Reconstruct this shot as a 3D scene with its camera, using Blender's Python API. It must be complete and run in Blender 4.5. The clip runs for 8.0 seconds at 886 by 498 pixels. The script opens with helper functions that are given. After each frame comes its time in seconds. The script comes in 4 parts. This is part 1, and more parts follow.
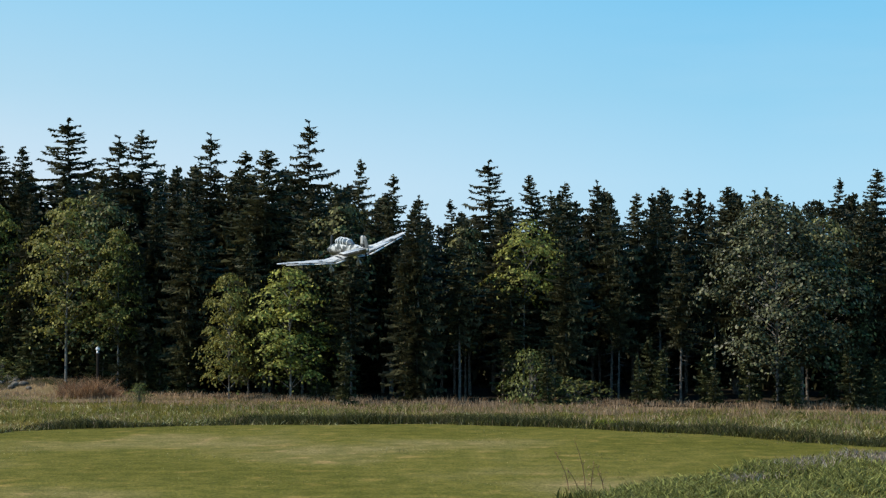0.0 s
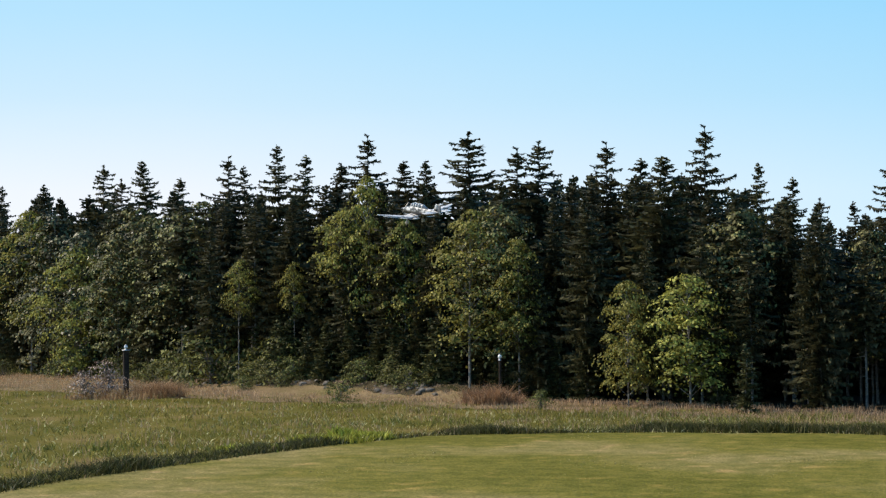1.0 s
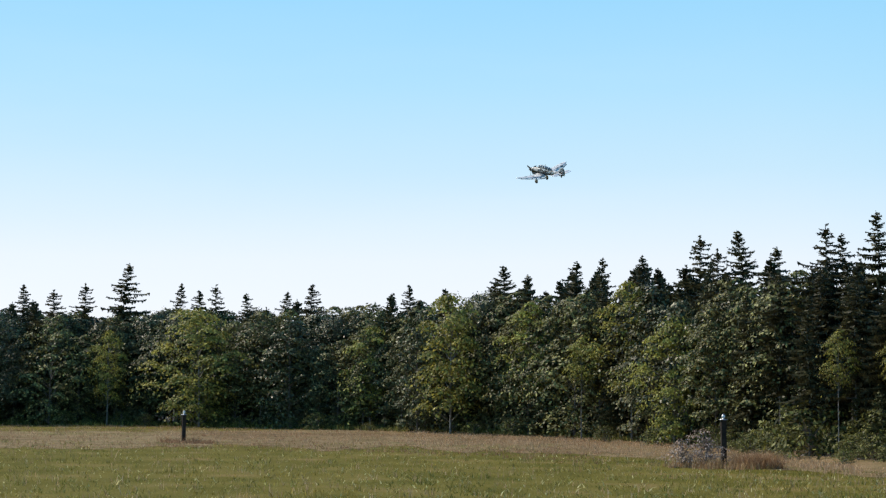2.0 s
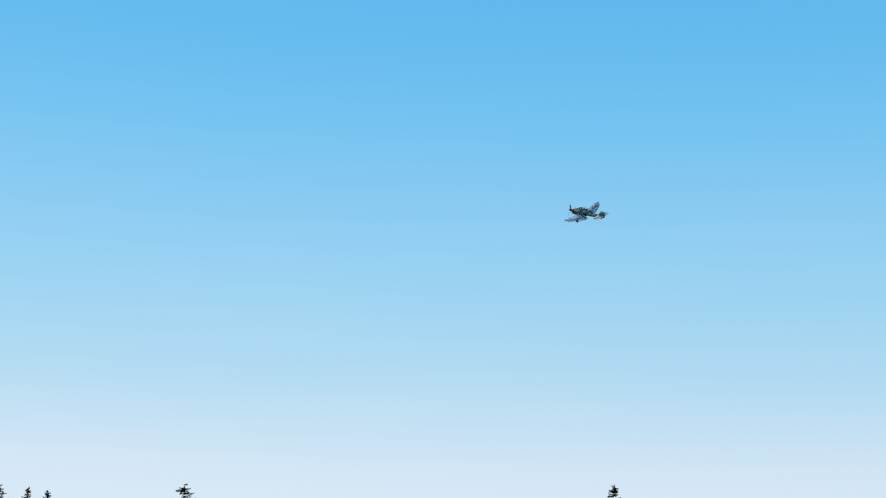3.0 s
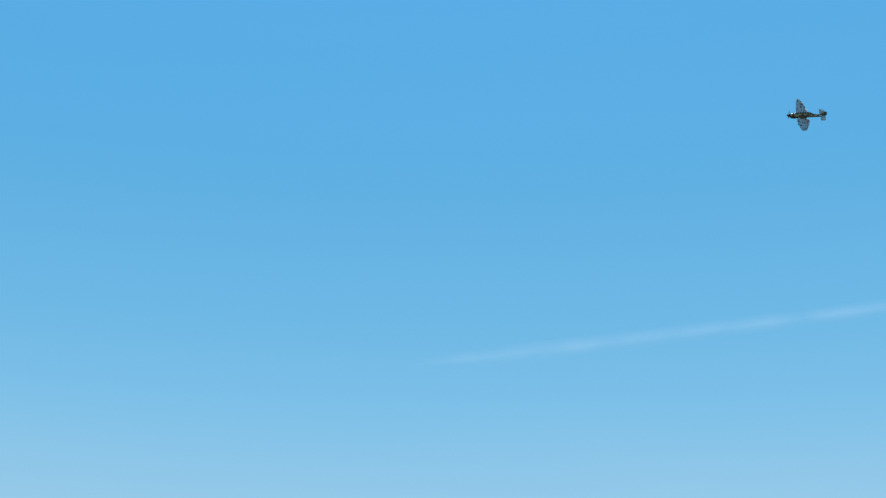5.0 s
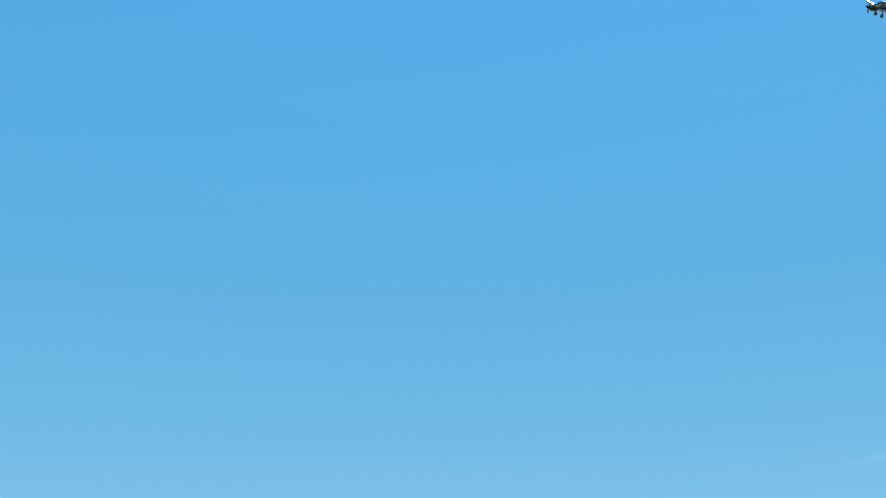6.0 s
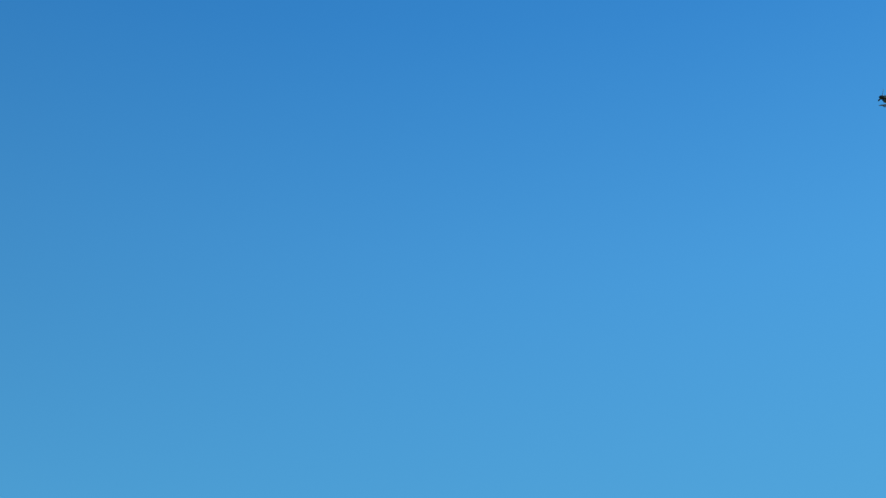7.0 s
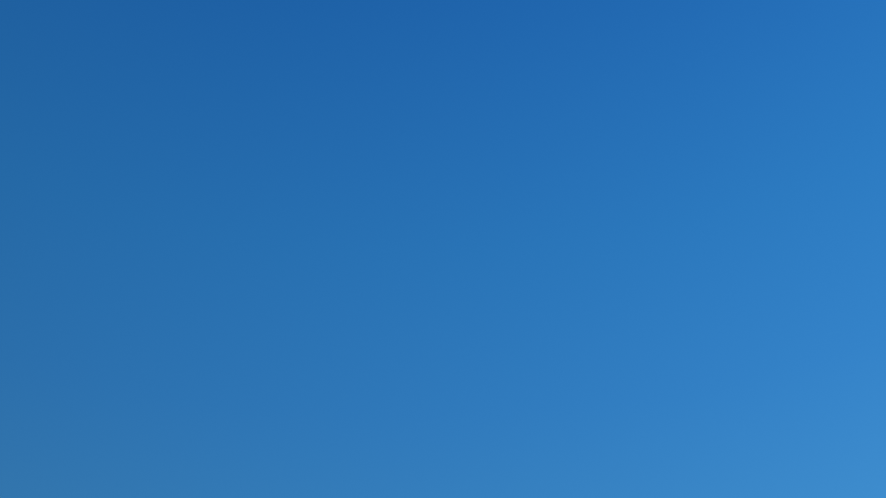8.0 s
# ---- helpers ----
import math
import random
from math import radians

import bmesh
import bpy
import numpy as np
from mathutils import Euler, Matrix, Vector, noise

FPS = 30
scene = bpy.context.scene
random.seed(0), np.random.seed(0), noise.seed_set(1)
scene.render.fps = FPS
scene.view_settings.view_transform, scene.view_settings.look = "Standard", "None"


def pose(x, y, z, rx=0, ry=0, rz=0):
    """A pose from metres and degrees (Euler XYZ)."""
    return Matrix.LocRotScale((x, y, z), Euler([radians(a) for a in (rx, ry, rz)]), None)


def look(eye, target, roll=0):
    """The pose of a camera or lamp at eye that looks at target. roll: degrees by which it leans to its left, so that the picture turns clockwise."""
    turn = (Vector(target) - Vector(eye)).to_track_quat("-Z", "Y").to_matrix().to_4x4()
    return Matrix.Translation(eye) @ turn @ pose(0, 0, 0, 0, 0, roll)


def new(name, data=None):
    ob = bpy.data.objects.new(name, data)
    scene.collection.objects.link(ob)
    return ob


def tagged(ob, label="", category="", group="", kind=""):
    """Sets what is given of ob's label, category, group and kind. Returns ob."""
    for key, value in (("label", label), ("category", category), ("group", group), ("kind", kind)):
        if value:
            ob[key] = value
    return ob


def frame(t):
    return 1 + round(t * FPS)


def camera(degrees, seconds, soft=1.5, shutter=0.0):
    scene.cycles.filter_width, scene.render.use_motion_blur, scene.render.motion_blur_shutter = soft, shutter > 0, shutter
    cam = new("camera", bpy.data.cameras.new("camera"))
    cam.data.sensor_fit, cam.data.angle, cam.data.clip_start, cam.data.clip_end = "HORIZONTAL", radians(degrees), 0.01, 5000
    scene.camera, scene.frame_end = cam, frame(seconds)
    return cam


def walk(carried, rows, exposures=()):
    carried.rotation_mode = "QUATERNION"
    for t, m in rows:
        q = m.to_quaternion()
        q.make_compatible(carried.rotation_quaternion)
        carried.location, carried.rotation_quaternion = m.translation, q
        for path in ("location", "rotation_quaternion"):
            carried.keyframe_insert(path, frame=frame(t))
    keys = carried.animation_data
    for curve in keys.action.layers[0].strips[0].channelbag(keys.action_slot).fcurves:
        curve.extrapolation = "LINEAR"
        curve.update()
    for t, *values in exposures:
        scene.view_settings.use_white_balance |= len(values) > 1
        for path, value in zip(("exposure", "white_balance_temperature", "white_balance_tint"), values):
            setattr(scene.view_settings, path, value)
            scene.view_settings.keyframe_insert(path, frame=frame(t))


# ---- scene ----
from math import sin, cos, tan, pi

# ------------------------------------------------------------------ camera
EYE = (0.0, 0.0, 3.2)
# seconds, turn to the left, tilt up, lean to the right (degrees)
CAM = [
    (0.0, 0.0, 2.3, 0.15), (0.2, 2.396, 1.517, 0.43), (0.4, 3.623, 1.669, 0.43), (0.5, 4.326, 1.785, 0.27),
    (0.8, 8.385, 1.78, 0.0), (0.9, 11.422, 2.402, 0.26), (1.0, 14.319, 2.651, 0.546), (1.2, 19.445, 2.875, 0.532),
    (1.7, 30.6, 4.2, 0.0), (2.1, 37.2, 5.6, -0.5),
    (2.3, 39.835, 6.57, -0.661), (2.4, 40.839, 7.15, -0.9), (2.5, 41.789, 7.419, -0.872), (2.7, 43.492, 9.2, -1.3),
    (2.8, 45.979, 10.424, -1.5), (2.9, 49.446, 11.693, -1.5), (3.0, 53.34, 12.83, -1.7), (3.2, 60.4, 15.0, -1.0),
    (3.5, 65.9, 17.2, 0.4), (4.0, 77.2, 18.0, 1.2), (4.3, 86.9, 19.0, -0.3), (4.5, 93.9, 19.7, -1.1),
    (4.7, 99.1, 21.0, -1.0), (5.2, 107.5, 23.4, -0.8), (5.8, 116.1, 25.6, -0.6), (6.0, 120.6, 26.7, -0.5),
    (6.5, 134.0, 31.5, 0.0), (7.0, 152.0, 40.0, 0.5), (7.5, 170.0, 47.5, 1.0), (8.0, 187.0, 54.0, 1.2)]
cam = camera(31.3, 8.0, soft=1.3)
walk(cam, [(t, pose(*EYE, 90 + tilt, 0, turn) @ pose(0, 0, 0, 0, 0, -lean)) for t, turn, tilt, lean in CAM],
     exposures=[(0.0, -0.05, 6450, 9), (0.5, 0.02, 6500, 10), (1.0, 0.18, 6850, 15), (1.2, 0.22, 6900, 16), (2.5, 0.04, 6400, 9), (3.0, -0.12, 6200, 7), (3.5, -0.25, 6450, 10), (4.5, -0.22, 6600, 11), (6.0, -0.14, 6780, 11), (6.5, -0.18, 6860, 12), (7.0, -0.32, 6450, 10), (7.5, -0.28, 6430, 9), (8.0, -0.25, 6450, 10)])

# ------------------------------------------------------------------ sky and sun
SUN_TURN, SUN_UP = 94.0, 45.0      # degrees to the left of the first view, and above the horizon


def shown(r, g, b):
    """Linear colour of a displayed one."""
    return tuple(((c / 255 + 0.055) / 1.055) ** 2.4 if c > 10 else c / 3294 for c in (r, g, b))


# clear blue sky, paler to the horizon: degrees above it and the colour there
SKY = [(0, (238, 243, 252)), (4.7, (224, 237, 250)), (8, (191, 226, 246)), (11, (168, 219, 247)), (17, (127, 203, 247)), (20, (111, 195, 244)),
       (26, (91, 184, 241)), (30.5, (84, 176, 235)), (40, (70, 157, 224)), (48, (52, 138, 212)), (54, (42, 128, 202)), (63, (28, 108, 186)), (90, (16, 84, 160))]
world = bpy.data.worlds.new("sky")
scene.world = world
world.use_nodes = True
wn, wl = world.node_tree.nodes, world.node_tree.links
wn.clear()
sky = wn.new("ShaderNodeTexSky")
sky.sky_type, sky.sun_disc = "NISHITA", False
sky.sun_elevation, sky.sun_rotation = radians(SUN_UP), radians(-SUN_TURN)
sky.air_density, sky.dust_density, sky.ozone_density, sky.altitude = 1.0, 0.1, 1.5, 0
dim = wn.new("ShaderNodeVectorMath")
dim.operation = "SCALE"
dim.inputs["Scale"].default_value = 0.12
wl.new(sky.outputs[0], dim.inputs[0])
where = wn.new("ShaderNodeTexCoord")
split = wn.new("ShaderNodeSeparateXYZ")
wl.new(where.outputs["Generated"], split.inputs[0])
haze = wn.new("ShaderNodeValToRGB")
while len(haze.color_ramp.elements) < len(SKY):
    haze.color_ramp.elements.new(0.5)
for el, (deg, col) in zip(haze.color_ramp.elements, SKY):
    el.position, el.color = sin(radians(deg)), (*shown(*col), 1)
wl.new(split.outputs["Z"], haze.inputs["Fac"])
# the low sky is deeper blue away from the sun's side
side = wn.new("ShaderNodeVectorMath")
side.operation = "DOT_PRODUCT"
side.inputs[1].default_value = (-sin(radians(75)), cos(radians(75)), 0)
wl.new(where.outputs["Generated"], side.inputs[0])
away = wn.new("ShaderNodeMapRange")
away.inputs["From Min"].default_value, away.inputs["From Max"].default_value = 0.62, 0.07
wl.new(side.outputs["Value"], away.inputs["Value"])
low = wn.new("ShaderNodeMapRange")
low.inputs["From Min"].default_value, low.inputs["From Max"].default_value = 0.38, 0.2
wl.new(split.outputs["Z"], low.inputs["Value"])
both = wn.new("ShaderNodeMath")
both.operation = "MULTIPLY"
wl.new(away.outputs[0], both.inputs[0])
wl.new(low.outputs[0], both.inputs[1])
tint = wn.new("ShaderNodeMix")
tint.data_type, tint.blend_type = "RGBA", "MULTIPLY"
tint.inputs[7].default_value = (0.57, 0.87, 1.0, 1)
wl.new(both.outputs[0], tint.inputs[0])
wl.new(haze.outputs[0], tint.inputs[6])
# faint high cirrus
thin = wn.new("ShaderNodeMapping")
thin.inputs["Rotation"].default_value = (0.06, 0.1, 0)
thin.inputs["Scale"].default_value = (2.2, 2.2, 15)
wl.new(where.outputs["Generated"], thin.inputs["Vector"])
veil = wn.new("ShaderNodeTexNoise")
veil.inputs["Scale"].default_value, veil.inputs["Detail"].default_value = 1.3, 7
wl.new(thin.outputs[0], veil.inputs["Vector"])
share = wn.new("ShaderNodeMapRange")
share.inputs["From Min"].default_value, share.inputs["From Max"].default_value = 0.5, 0.78
share.inputs["To Max"].default_value = 0.12
wl.new(veil.outputs["Fac"], share.inputs["Value"])
below = wn.new("ShaderNodeMapRange")
below.inputs["From Min"].default_value, below.inputs["From Max"].default_value = 0.3, 0.14
wl.new(split.outputs["Z"], below.inputs["Value"])
wisps = wn.new("ShaderNodeMath")
wisps.operation = "MULTIPLY"
wl.new(share.outputs[0], wisps.inputs[0])
wl.new(below.outputs[0], wisps.inputs[1])
cirrus = wn.new("ShaderNodeMix")
cirrus.data_type = "RGBA"
cirrus.inputs[7].default_value = (*shown(226, 240, 252), 1)
wl.new(wisps.outputs[0], cirrus.inputs[0])
wl.new(tint.outputs[2], cirrus.inputs[6])
# the high sky is brighter towards the sun
near = wn.new("ShaderNodeVectorMath")
near.operation = "DOT_PRODUCT"
near.inputs[1].default_value = (-sin(radians(108)) * cos(radians(46)), cos(radians(108)) * cos(radians(46)), sin(radians(46)))
wl.new(where.outputs["Generated"], near.inputs[0])
gain = wn.new("ShaderNodeMapRange")
gain.inputs["From Min"].default_value, gain.inputs["From Max"].default_value = 0.3, 1.0
gain.inputs["To Min"].default_value, gain.inputs["To Max"].default_value = 0.62, 1.26
wl.new(near.outputs["Value"], gain.inputs["Value"])
high = wn.new("ShaderNodeMapRange")
high.inputs["From Min"].default_value, high.inputs["From Max"].default_value = 0.42, 0.62
wl.new(split.outputs["Z"], high.inputs["Value"])
lit = wn.new("ShaderNodeMix")
lit.data_type, lit.blend_type = "RGBA", "MULTIPLY"
wl.new(high.outputs[0], lit.inputs[0])
wl.new(cirrus.outputs[2], lit.inputs[6])
wl.new(gain.outputs[0], lit.inputs[7])
blend = wn.new("ShaderNodeMix")
blend.data_type = "RGBA"
blend.inputs[0].default_value = 0.06
wl.new(lit.outputs[2], blend.inputs[6])
wl.new(dim.outputs[0], blend.inputs[7])
bg = wn.new("ShaderNodeBackground")
wo = wn.new("ShaderNodeOutputWorld")
wl.new(blend.outputs[2], bg.inputs["Color"])
wl.new(bg.outputs[0], wo.inputs["Surface"])

sun = new("sun", bpy.data.lights.new("sun", "SUN"))
sun.data.energy, sun.data.angle, sun.data.color = 4.6, radians(0.5), (1.0, 0.91, 0.76)
sun.matrix_basis = look((-sin(radians(SUN_TURN)) * 200, cos(radians(SUN_TURN)) * 200, 200 * tan(radians(SUN_UP))), (0, 0, 0))


# ------------------------------------------------------------------ materials
def material(name, build):
    m = bpy.data.materials.new(name)
    m.use_nodes = True
    nt = m.node_tree
    build(nt, nt.nodes["Principled BSDF"])
    return m


def noise_ramp(nt, scale, stops, detail=4.0, coords="Object", stretch=None):
    """A colour from noise at one scale, by way of a ramp of (place, colour)."""
    tc = nt.nodes.new("ShaderNodeTexCoord")
    tex = nt.nodes.new("ShaderNodeTexNoise")
    tex.inputs["Scale"].default_value, tex.inputs["Detail"].default_value = scale, detail
    src = tc.outputs[coords]
    if stretch:
        mp = nt.nodes.new("ShaderNodeMapping")
        mp.inputs["Scale"].default_value = stretch
        nt.links.new(src, mp.inputs["Vector"])
        src = mp.outputs[0]
    nt.links.new(src, tex.inputs["Vector"])
    ramp = nt.nodes.new("ShaderNodeValToRGB")
    while len(ramp.color_ramp.elements) < len(stops):
        ramp.color_ramp.elements.new(0.5)
    for el, (p, c) in zip(ramp.color_ramp.elements, stops):
        el.position, el.color = p, (*c, 1)
    nt.links.new(tex.outputs["Fac"], ramp.inputs["Fac"])
    return ramp.outputs["Color"], tex


def mixed(nt, a, b, fac, mode="MIX"):
    mx = nt.nodes.new("ShaderNodeMix")
    mx.data_type, mx.blend_type = "RGBA", mode
    nt.links.new(a, mx.inputs[6])
    if isinstance(b, tuple):
        mx.inputs[7].default_value = (*b, 1)
    else:
        nt.links.new(b, mx.inputs[7])
    if isinstance(fac, float):
        mx.inputs[0].default_value = fac
    else:
        nt.links.new(fac, mx.inputs[0])
    return mx.outputs[2]


def bumped(nt, bsdf, tex, strength, distance):
    b = nt.nodes.new("ShaderNodeBump")
    b.inputs["Strength"].default_value, b.inputs["Distance"].default_value = strength, distance
    nt.links.new(tex.outputs["Fac"], b.inputs["Height"])
    nt.links.new(b.outputs[0], bsdf.inputs["Normal"])


def foliage(name, dark, light, through_light, rough=0.55, patchy=False):
    """Leaves: a colour for each leaf between dark and light, and light that passes through them."""
    def build(nt, bsdf):
        geo = nt.nodes.new("ShaderNodeNewGeometry")
        info = nt.nodes.new("ShaderNodeObjectInfo")
        ramp = nt.nodes.new("ShaderNodeValToRGB")
        ramp.color_ramp.elements.new(0.7)
        for el, c in zip(ramp.color_ramp.elements, (dark, tuple(0.45 * a + 0.55 * b for a, b in zip(dark, light)), tuple(1.45 * b for b in light))):
            el.color = (*c, 1)
        nt.links.new(geo.outputs["Random Per Island"], ramp.inputs["Fac"])
        h = nt.nodes.new("ShaderNodeHueSaturation")
        shift = nt.nodes.new("ShaderNodeMapRange")
        shift.inputs["To Min"].default_value, shift.inputs["To Max"].default_value = 0.486, 0.508
        nt.links.new(info.outputs["Random"], shift.inputs["Value"])
        nt.links.new(shift.outputs[0], h.inputs["Hue"])
        val = nt.nodes.new("ShaderNodeMapRange")
        val.inputs["To Min"].default_value, val.inputs["To Max"].default_value = 0.8, 1.12
        nt.links.new(info.outputs["Random"], val.inputs["Value"])
        nt.links.new(val.outputs[0], h.inputs["Value"])
        nt.links.new(ramp.outputs[0], h.inputs["Color"])
        tone = h.outputs[0]
        if patchy:
            wide, _ = noise_ramp(nt, 0.22, [(0.36, (0.66, 0.82, 0.7)), (0.5, (0.95, 1.0, 0.9)), (0.64, (1.3, 1.14, 1.0))], 5, stretch=(0.6, 1.0, 1.0))
            tone = mixed(nt, tone, wide, 1.0, "MULTIPLY")
        nt.links.new(tone, bsdf.inputs["Base Color"])
        bsdf.inputs["Roughness"].default_value = rough
        bsdf.inputs["Specular IOR Level"].default_value = 0.18
        tr = nt.nodes.new("ShaderNodeBsdfTranslucent")
        nt.links.new(tone, tr.inputs["Color"])
        mx = nt.nodes.new("ShaderNodeMixShader")
        mx.inputs[0].default_value = through_light
        out = nt.nodes["Material Output"]
        nt.links.new(bsdf.outputs[0], mx.inputs[1])
        nt.links.new(tr.outputs[0], mx.inputs[2])
        nt.links.new(mx.outputs[0], out.inputs["Surface"])
    return material(name, build)


def plain(name, color, rough=0.6, metal=0.0, vary=0.25, scale=20.0, bump=0.0):
    def build(nt, bsdf):
        dark = tuple(c * (1 - vary) for c in color)
        lite = tuple(min(1.0, c * (1 + vary)) for c in color)
        col, tex = noise_ramp(nt, scale, [(0.35, dark), (0.65, lite)])
        nt.links.new(col, bsdf.inputs["Base Color"])
        bsdf.inputs["Roughness"].default_value, bsdf.inputs["Metallic"].default_value = rough, metal
        bsdf.inputs["Specular IOR Level"].default_value = 0.5 if rough < 0.5 else 0.15
        if bump:
            bumped(nt, bsdf, tex, 0.6, bump)
    return material(name, build)


M_NEEDLE = foliage("spruce_needles", (0.0325, 0.034, 0.0175), (0.097, 0.093, 0.043), 0.15)
M_NEEDLE_YOUNG = foliage("young_spruce_needles", (0.028, 0.033, 0.013), (0.1, 0.104, 0.041), 0.16)
M_LEAF = foliage("broad_leaves", (0.03, 0.035, 0.013), (0.25, 0.24, 0.085), 0.17)
M_LEAF_GREY = foliage("grey_green_leaves", (0.022, 0.026, 0.011), (0.16, 0.162, 0.075), 0.1, 0.42)
M_LEAF_AMBER = foliage("amber_leaves", (0.17, 0.14, 0.025), (0.36, 0.26, 0.055), 0.35)
M_LEAF_LIGHT = foliage("pale_broad_leaves", (0.1, 0.11, 0.022), (0.42, 0.4, 0.095), 0.38)
# brighter copy of the pale leaves: sunlight on the crown put into the colour
M_LEAF_SUN = foliage("sunlit_maple_leaves", (0.184, 0.2013, 0.0392), (0.437, 0.4331, 0.119), 0.45)
M_SHRUB = foliage("shrub_leaves", (0.042, 0.05, 0.014), (0.215, 0.22, 0.062), 0.3)
M_GRASS = foliage("rough_grass", (0.097, 0.09384, 0.0192), (0.3298, 0.2907, 0.084), 0.36, 0.55, True)
# dark green rim; the shade on its lawn-side face is put into the colour
M_RIM_SHADE = foliage("shaded_rim_grass", (0.0209, 0.025, 0.0066), (0.114, 0.108, 0.0308), 0.2)
M_CUT = foliage("cut_grass", (0.16, 0.1505, 0.0385), (0.44, 0.3816, 0.165), 0.4)
M_TAN = foliage("dry_seed_grass", (0.342, 0.2372, 0.1275), (0.594, 0.4278, 0.2652), 0.4)
M_RUST = foliage("dry_brown_weeds", (0.2, 0.11, 0.055), (0.48, 0.31, 0.17), 0.32)
M_WEED = foliage("grey_green_weeds", (0.045, 0.05, 0.01), (0.38, 0.36, 0.1), 0.3)
M_PINK = foliage("pinkish_seed_shrub", (0.16, 0.11, 0.075), (0.56, 0.45, 0.37), 0.3)
M_LUSH = foliage("lush_weeds", (0.17, 0.18, 0.022), (0.42, 0.42, 0.075), 0.42)
M_FLECK = foliage("pale_seed_flecks", (0.4, 0.36, 0.16), (0.6, 0.56, 0.3), 0.4)
M_BARK = plain("spruce_bark", (0.16, 0.14, 0.12), 0.9, 0, 0.45, 9.0, 0.02)
M_BIRCH = plain("pale_bark", (0.2, 0.185, 0.165), 0.8, 0, 0.4, 7.0, 0.01)
M_STONE = plain("fieldstone", (0.16, 0.142, 0.118), 0.85, 0, 0.3, 5.0, 0.03)


def build_ground(nt, bsdf):
    a, tex = noise_ramp(nt, 0.25, [(0.3, (0.085, 0.078, 0.01)), (0.55, (0.14, 0.118, 0.024)), (0.75, (0.22, 0.155, 0.06))], 6)
    b, fine = noise_ramp(nt, 9.0, [(0.3, (0.6, 0.6, 0.6)), (0.7, (1.25, 1.25, 1.25))], 5)
    nt.links.new(mixed(nt, a, b, 1.0, "MULTIPLY"), bsdf.inputs["Base Color"])
    bsdf.inputs["Roughness"].default_value, bsdf.inputs["Specular IOR Level"].default_value = 0.95, 0.05
    bumped(nt, bsdf, fine, 0.8, 0.08)


def build_lawn(nt, bsdf):
    a, tex = noise_ramp(nt, 0.1, [(0.3, (0.1, 0.1, 0.014)), (0.5, (0.158, 0.146, 0.032)), (0.68, (0.29, 0.235, 0.11))], 9)
    b, fine = noise_ramp(nt, 16.0, [(0.3, (0.62, 0.64, 0.6)), (0.7, (1.36, 1.33, 1.28))], 6)
    c, mid = noise_ramp(nt, 1.8, [(0.35, (0.76, 0.8, 0.7)), (0.66, (1.24, 1.15, 1.18))], 9)
    d, spots = noise_ramp(nt, 0.9, [(0.6, (1.0, 1.0, 1.0)), (0.7, (1.5, 1.28, 1.6))], 9)
    col = mixed(nt, mixed(nt, mixed(nt, a, b, 1.0, "MULTIPLY"), c, 1.0, "MULTIPLY"), d, 1.0, "MULTIPLY")
    nt.links.new(col, bsdf.inputs["Base Color"])
    bsdf.inputs["Roughness"].default_value, bsdf.inputs["Specular IOR Level"].default_value = 0.95, 0.05
    bumped(nt, bsdf, fine, 0.8, 0.04)


def build_straw(nt, bsdf):
    a, tex = noise_ramp(nt, 0.5, [(0.32, (0.17, 0.145, 0.06)), (0.5, (0.27, 0.21, 0.115)), (0.7, (0.36, 0.27, 0.165))], 7)
    b, fine = noise_ramp(nt, 11.0, [(0.3, (0.65, 0.65, 0.65)), (0.7, (1.25, 1.25, 1.25))], 5)
    # greener where the meadow lies wet
    g, wide = noise_ramp(nt, 0.07, [(0.28, (0.5, 0.6, 0.3)), (0.4, (0.82, 0.79, 0.73)), (0.66, (0.6, 0.52, 0.47))], 6)
    nt.links.new(mixed(nt, mixed(nt, a, b, 1.0, "MULTIPLY"), g, 1.0, "MULTIPLY"), bsdf.inputs["Base Color"])
    bsdf.inputs["Roughness"].default_value, bsdf.inputs["Specular IOR Level"].default_value = 0.95, 0.05
    bumped(nt, bsdf, fine, 0.8, 0.08)


def build_bank_soil(nt, bsdf):
    a, tex = noise_ramp(nt, 0.9, [(0.36, (0.035, 0.034, 0.013)), (0.52, (0.08, 0.063, 0.038)), (0.68, (0.19, 0.145, 0.11))], 8)
    b, fine = noise_ramp(nt, 10.0, [(0.3, (0.6, 0.6, 0.6)), (0.7, (1.3, 1.3, 1.3))], 5)
    nt.links.new(mixed(nt, a, b, 1.0, "MULTIPLY"), bsdf.inputs["Base Color"])
    bsdf.inputs["Roughness"].default_value, bsdf.inputs["Specular IOR Level"].default_value = 0.95, 0.05
    bumped(nt, bsdf, fine, 0.9, 0.12)


M_SOIL = material("stony_bank_soil", build_bank_soil)
M_STRAW = material("flattened_straw", build_straw)
M_GROUND, M_LAWN = material("meadow_soil", build_ground), material("mown_grass", build_lawn)


# ------------------------------------------------------------------ mesh helpers
def mesh_of(name, verts, faces, mat, smooth=False):
    me = bpy.data.meshes.new(name)
    me.from_pydata(verts, [], faces)
    me.materials.append(mat)
    if smooth:
        me.polygons.foreach_set("use_smooth", [True] * len(me.polygons))
    me.update()
    return me


def part(name, bm, mat, parent, label=""):
    """One mesh under a thing or under a part, from a bmesh or a ready mesh."""
    if isinstance(bm, bmesh.types.BMesh):
        me = bpy.data.meshes.new(name)
        bm.to_mesh(me)
        bm.free()
        me.materials.append(mat)
    else:
        me = bm
    ob = new(name, me)
    ob.parent = parent
    if label:
        tagged(ob, label)
    return ob


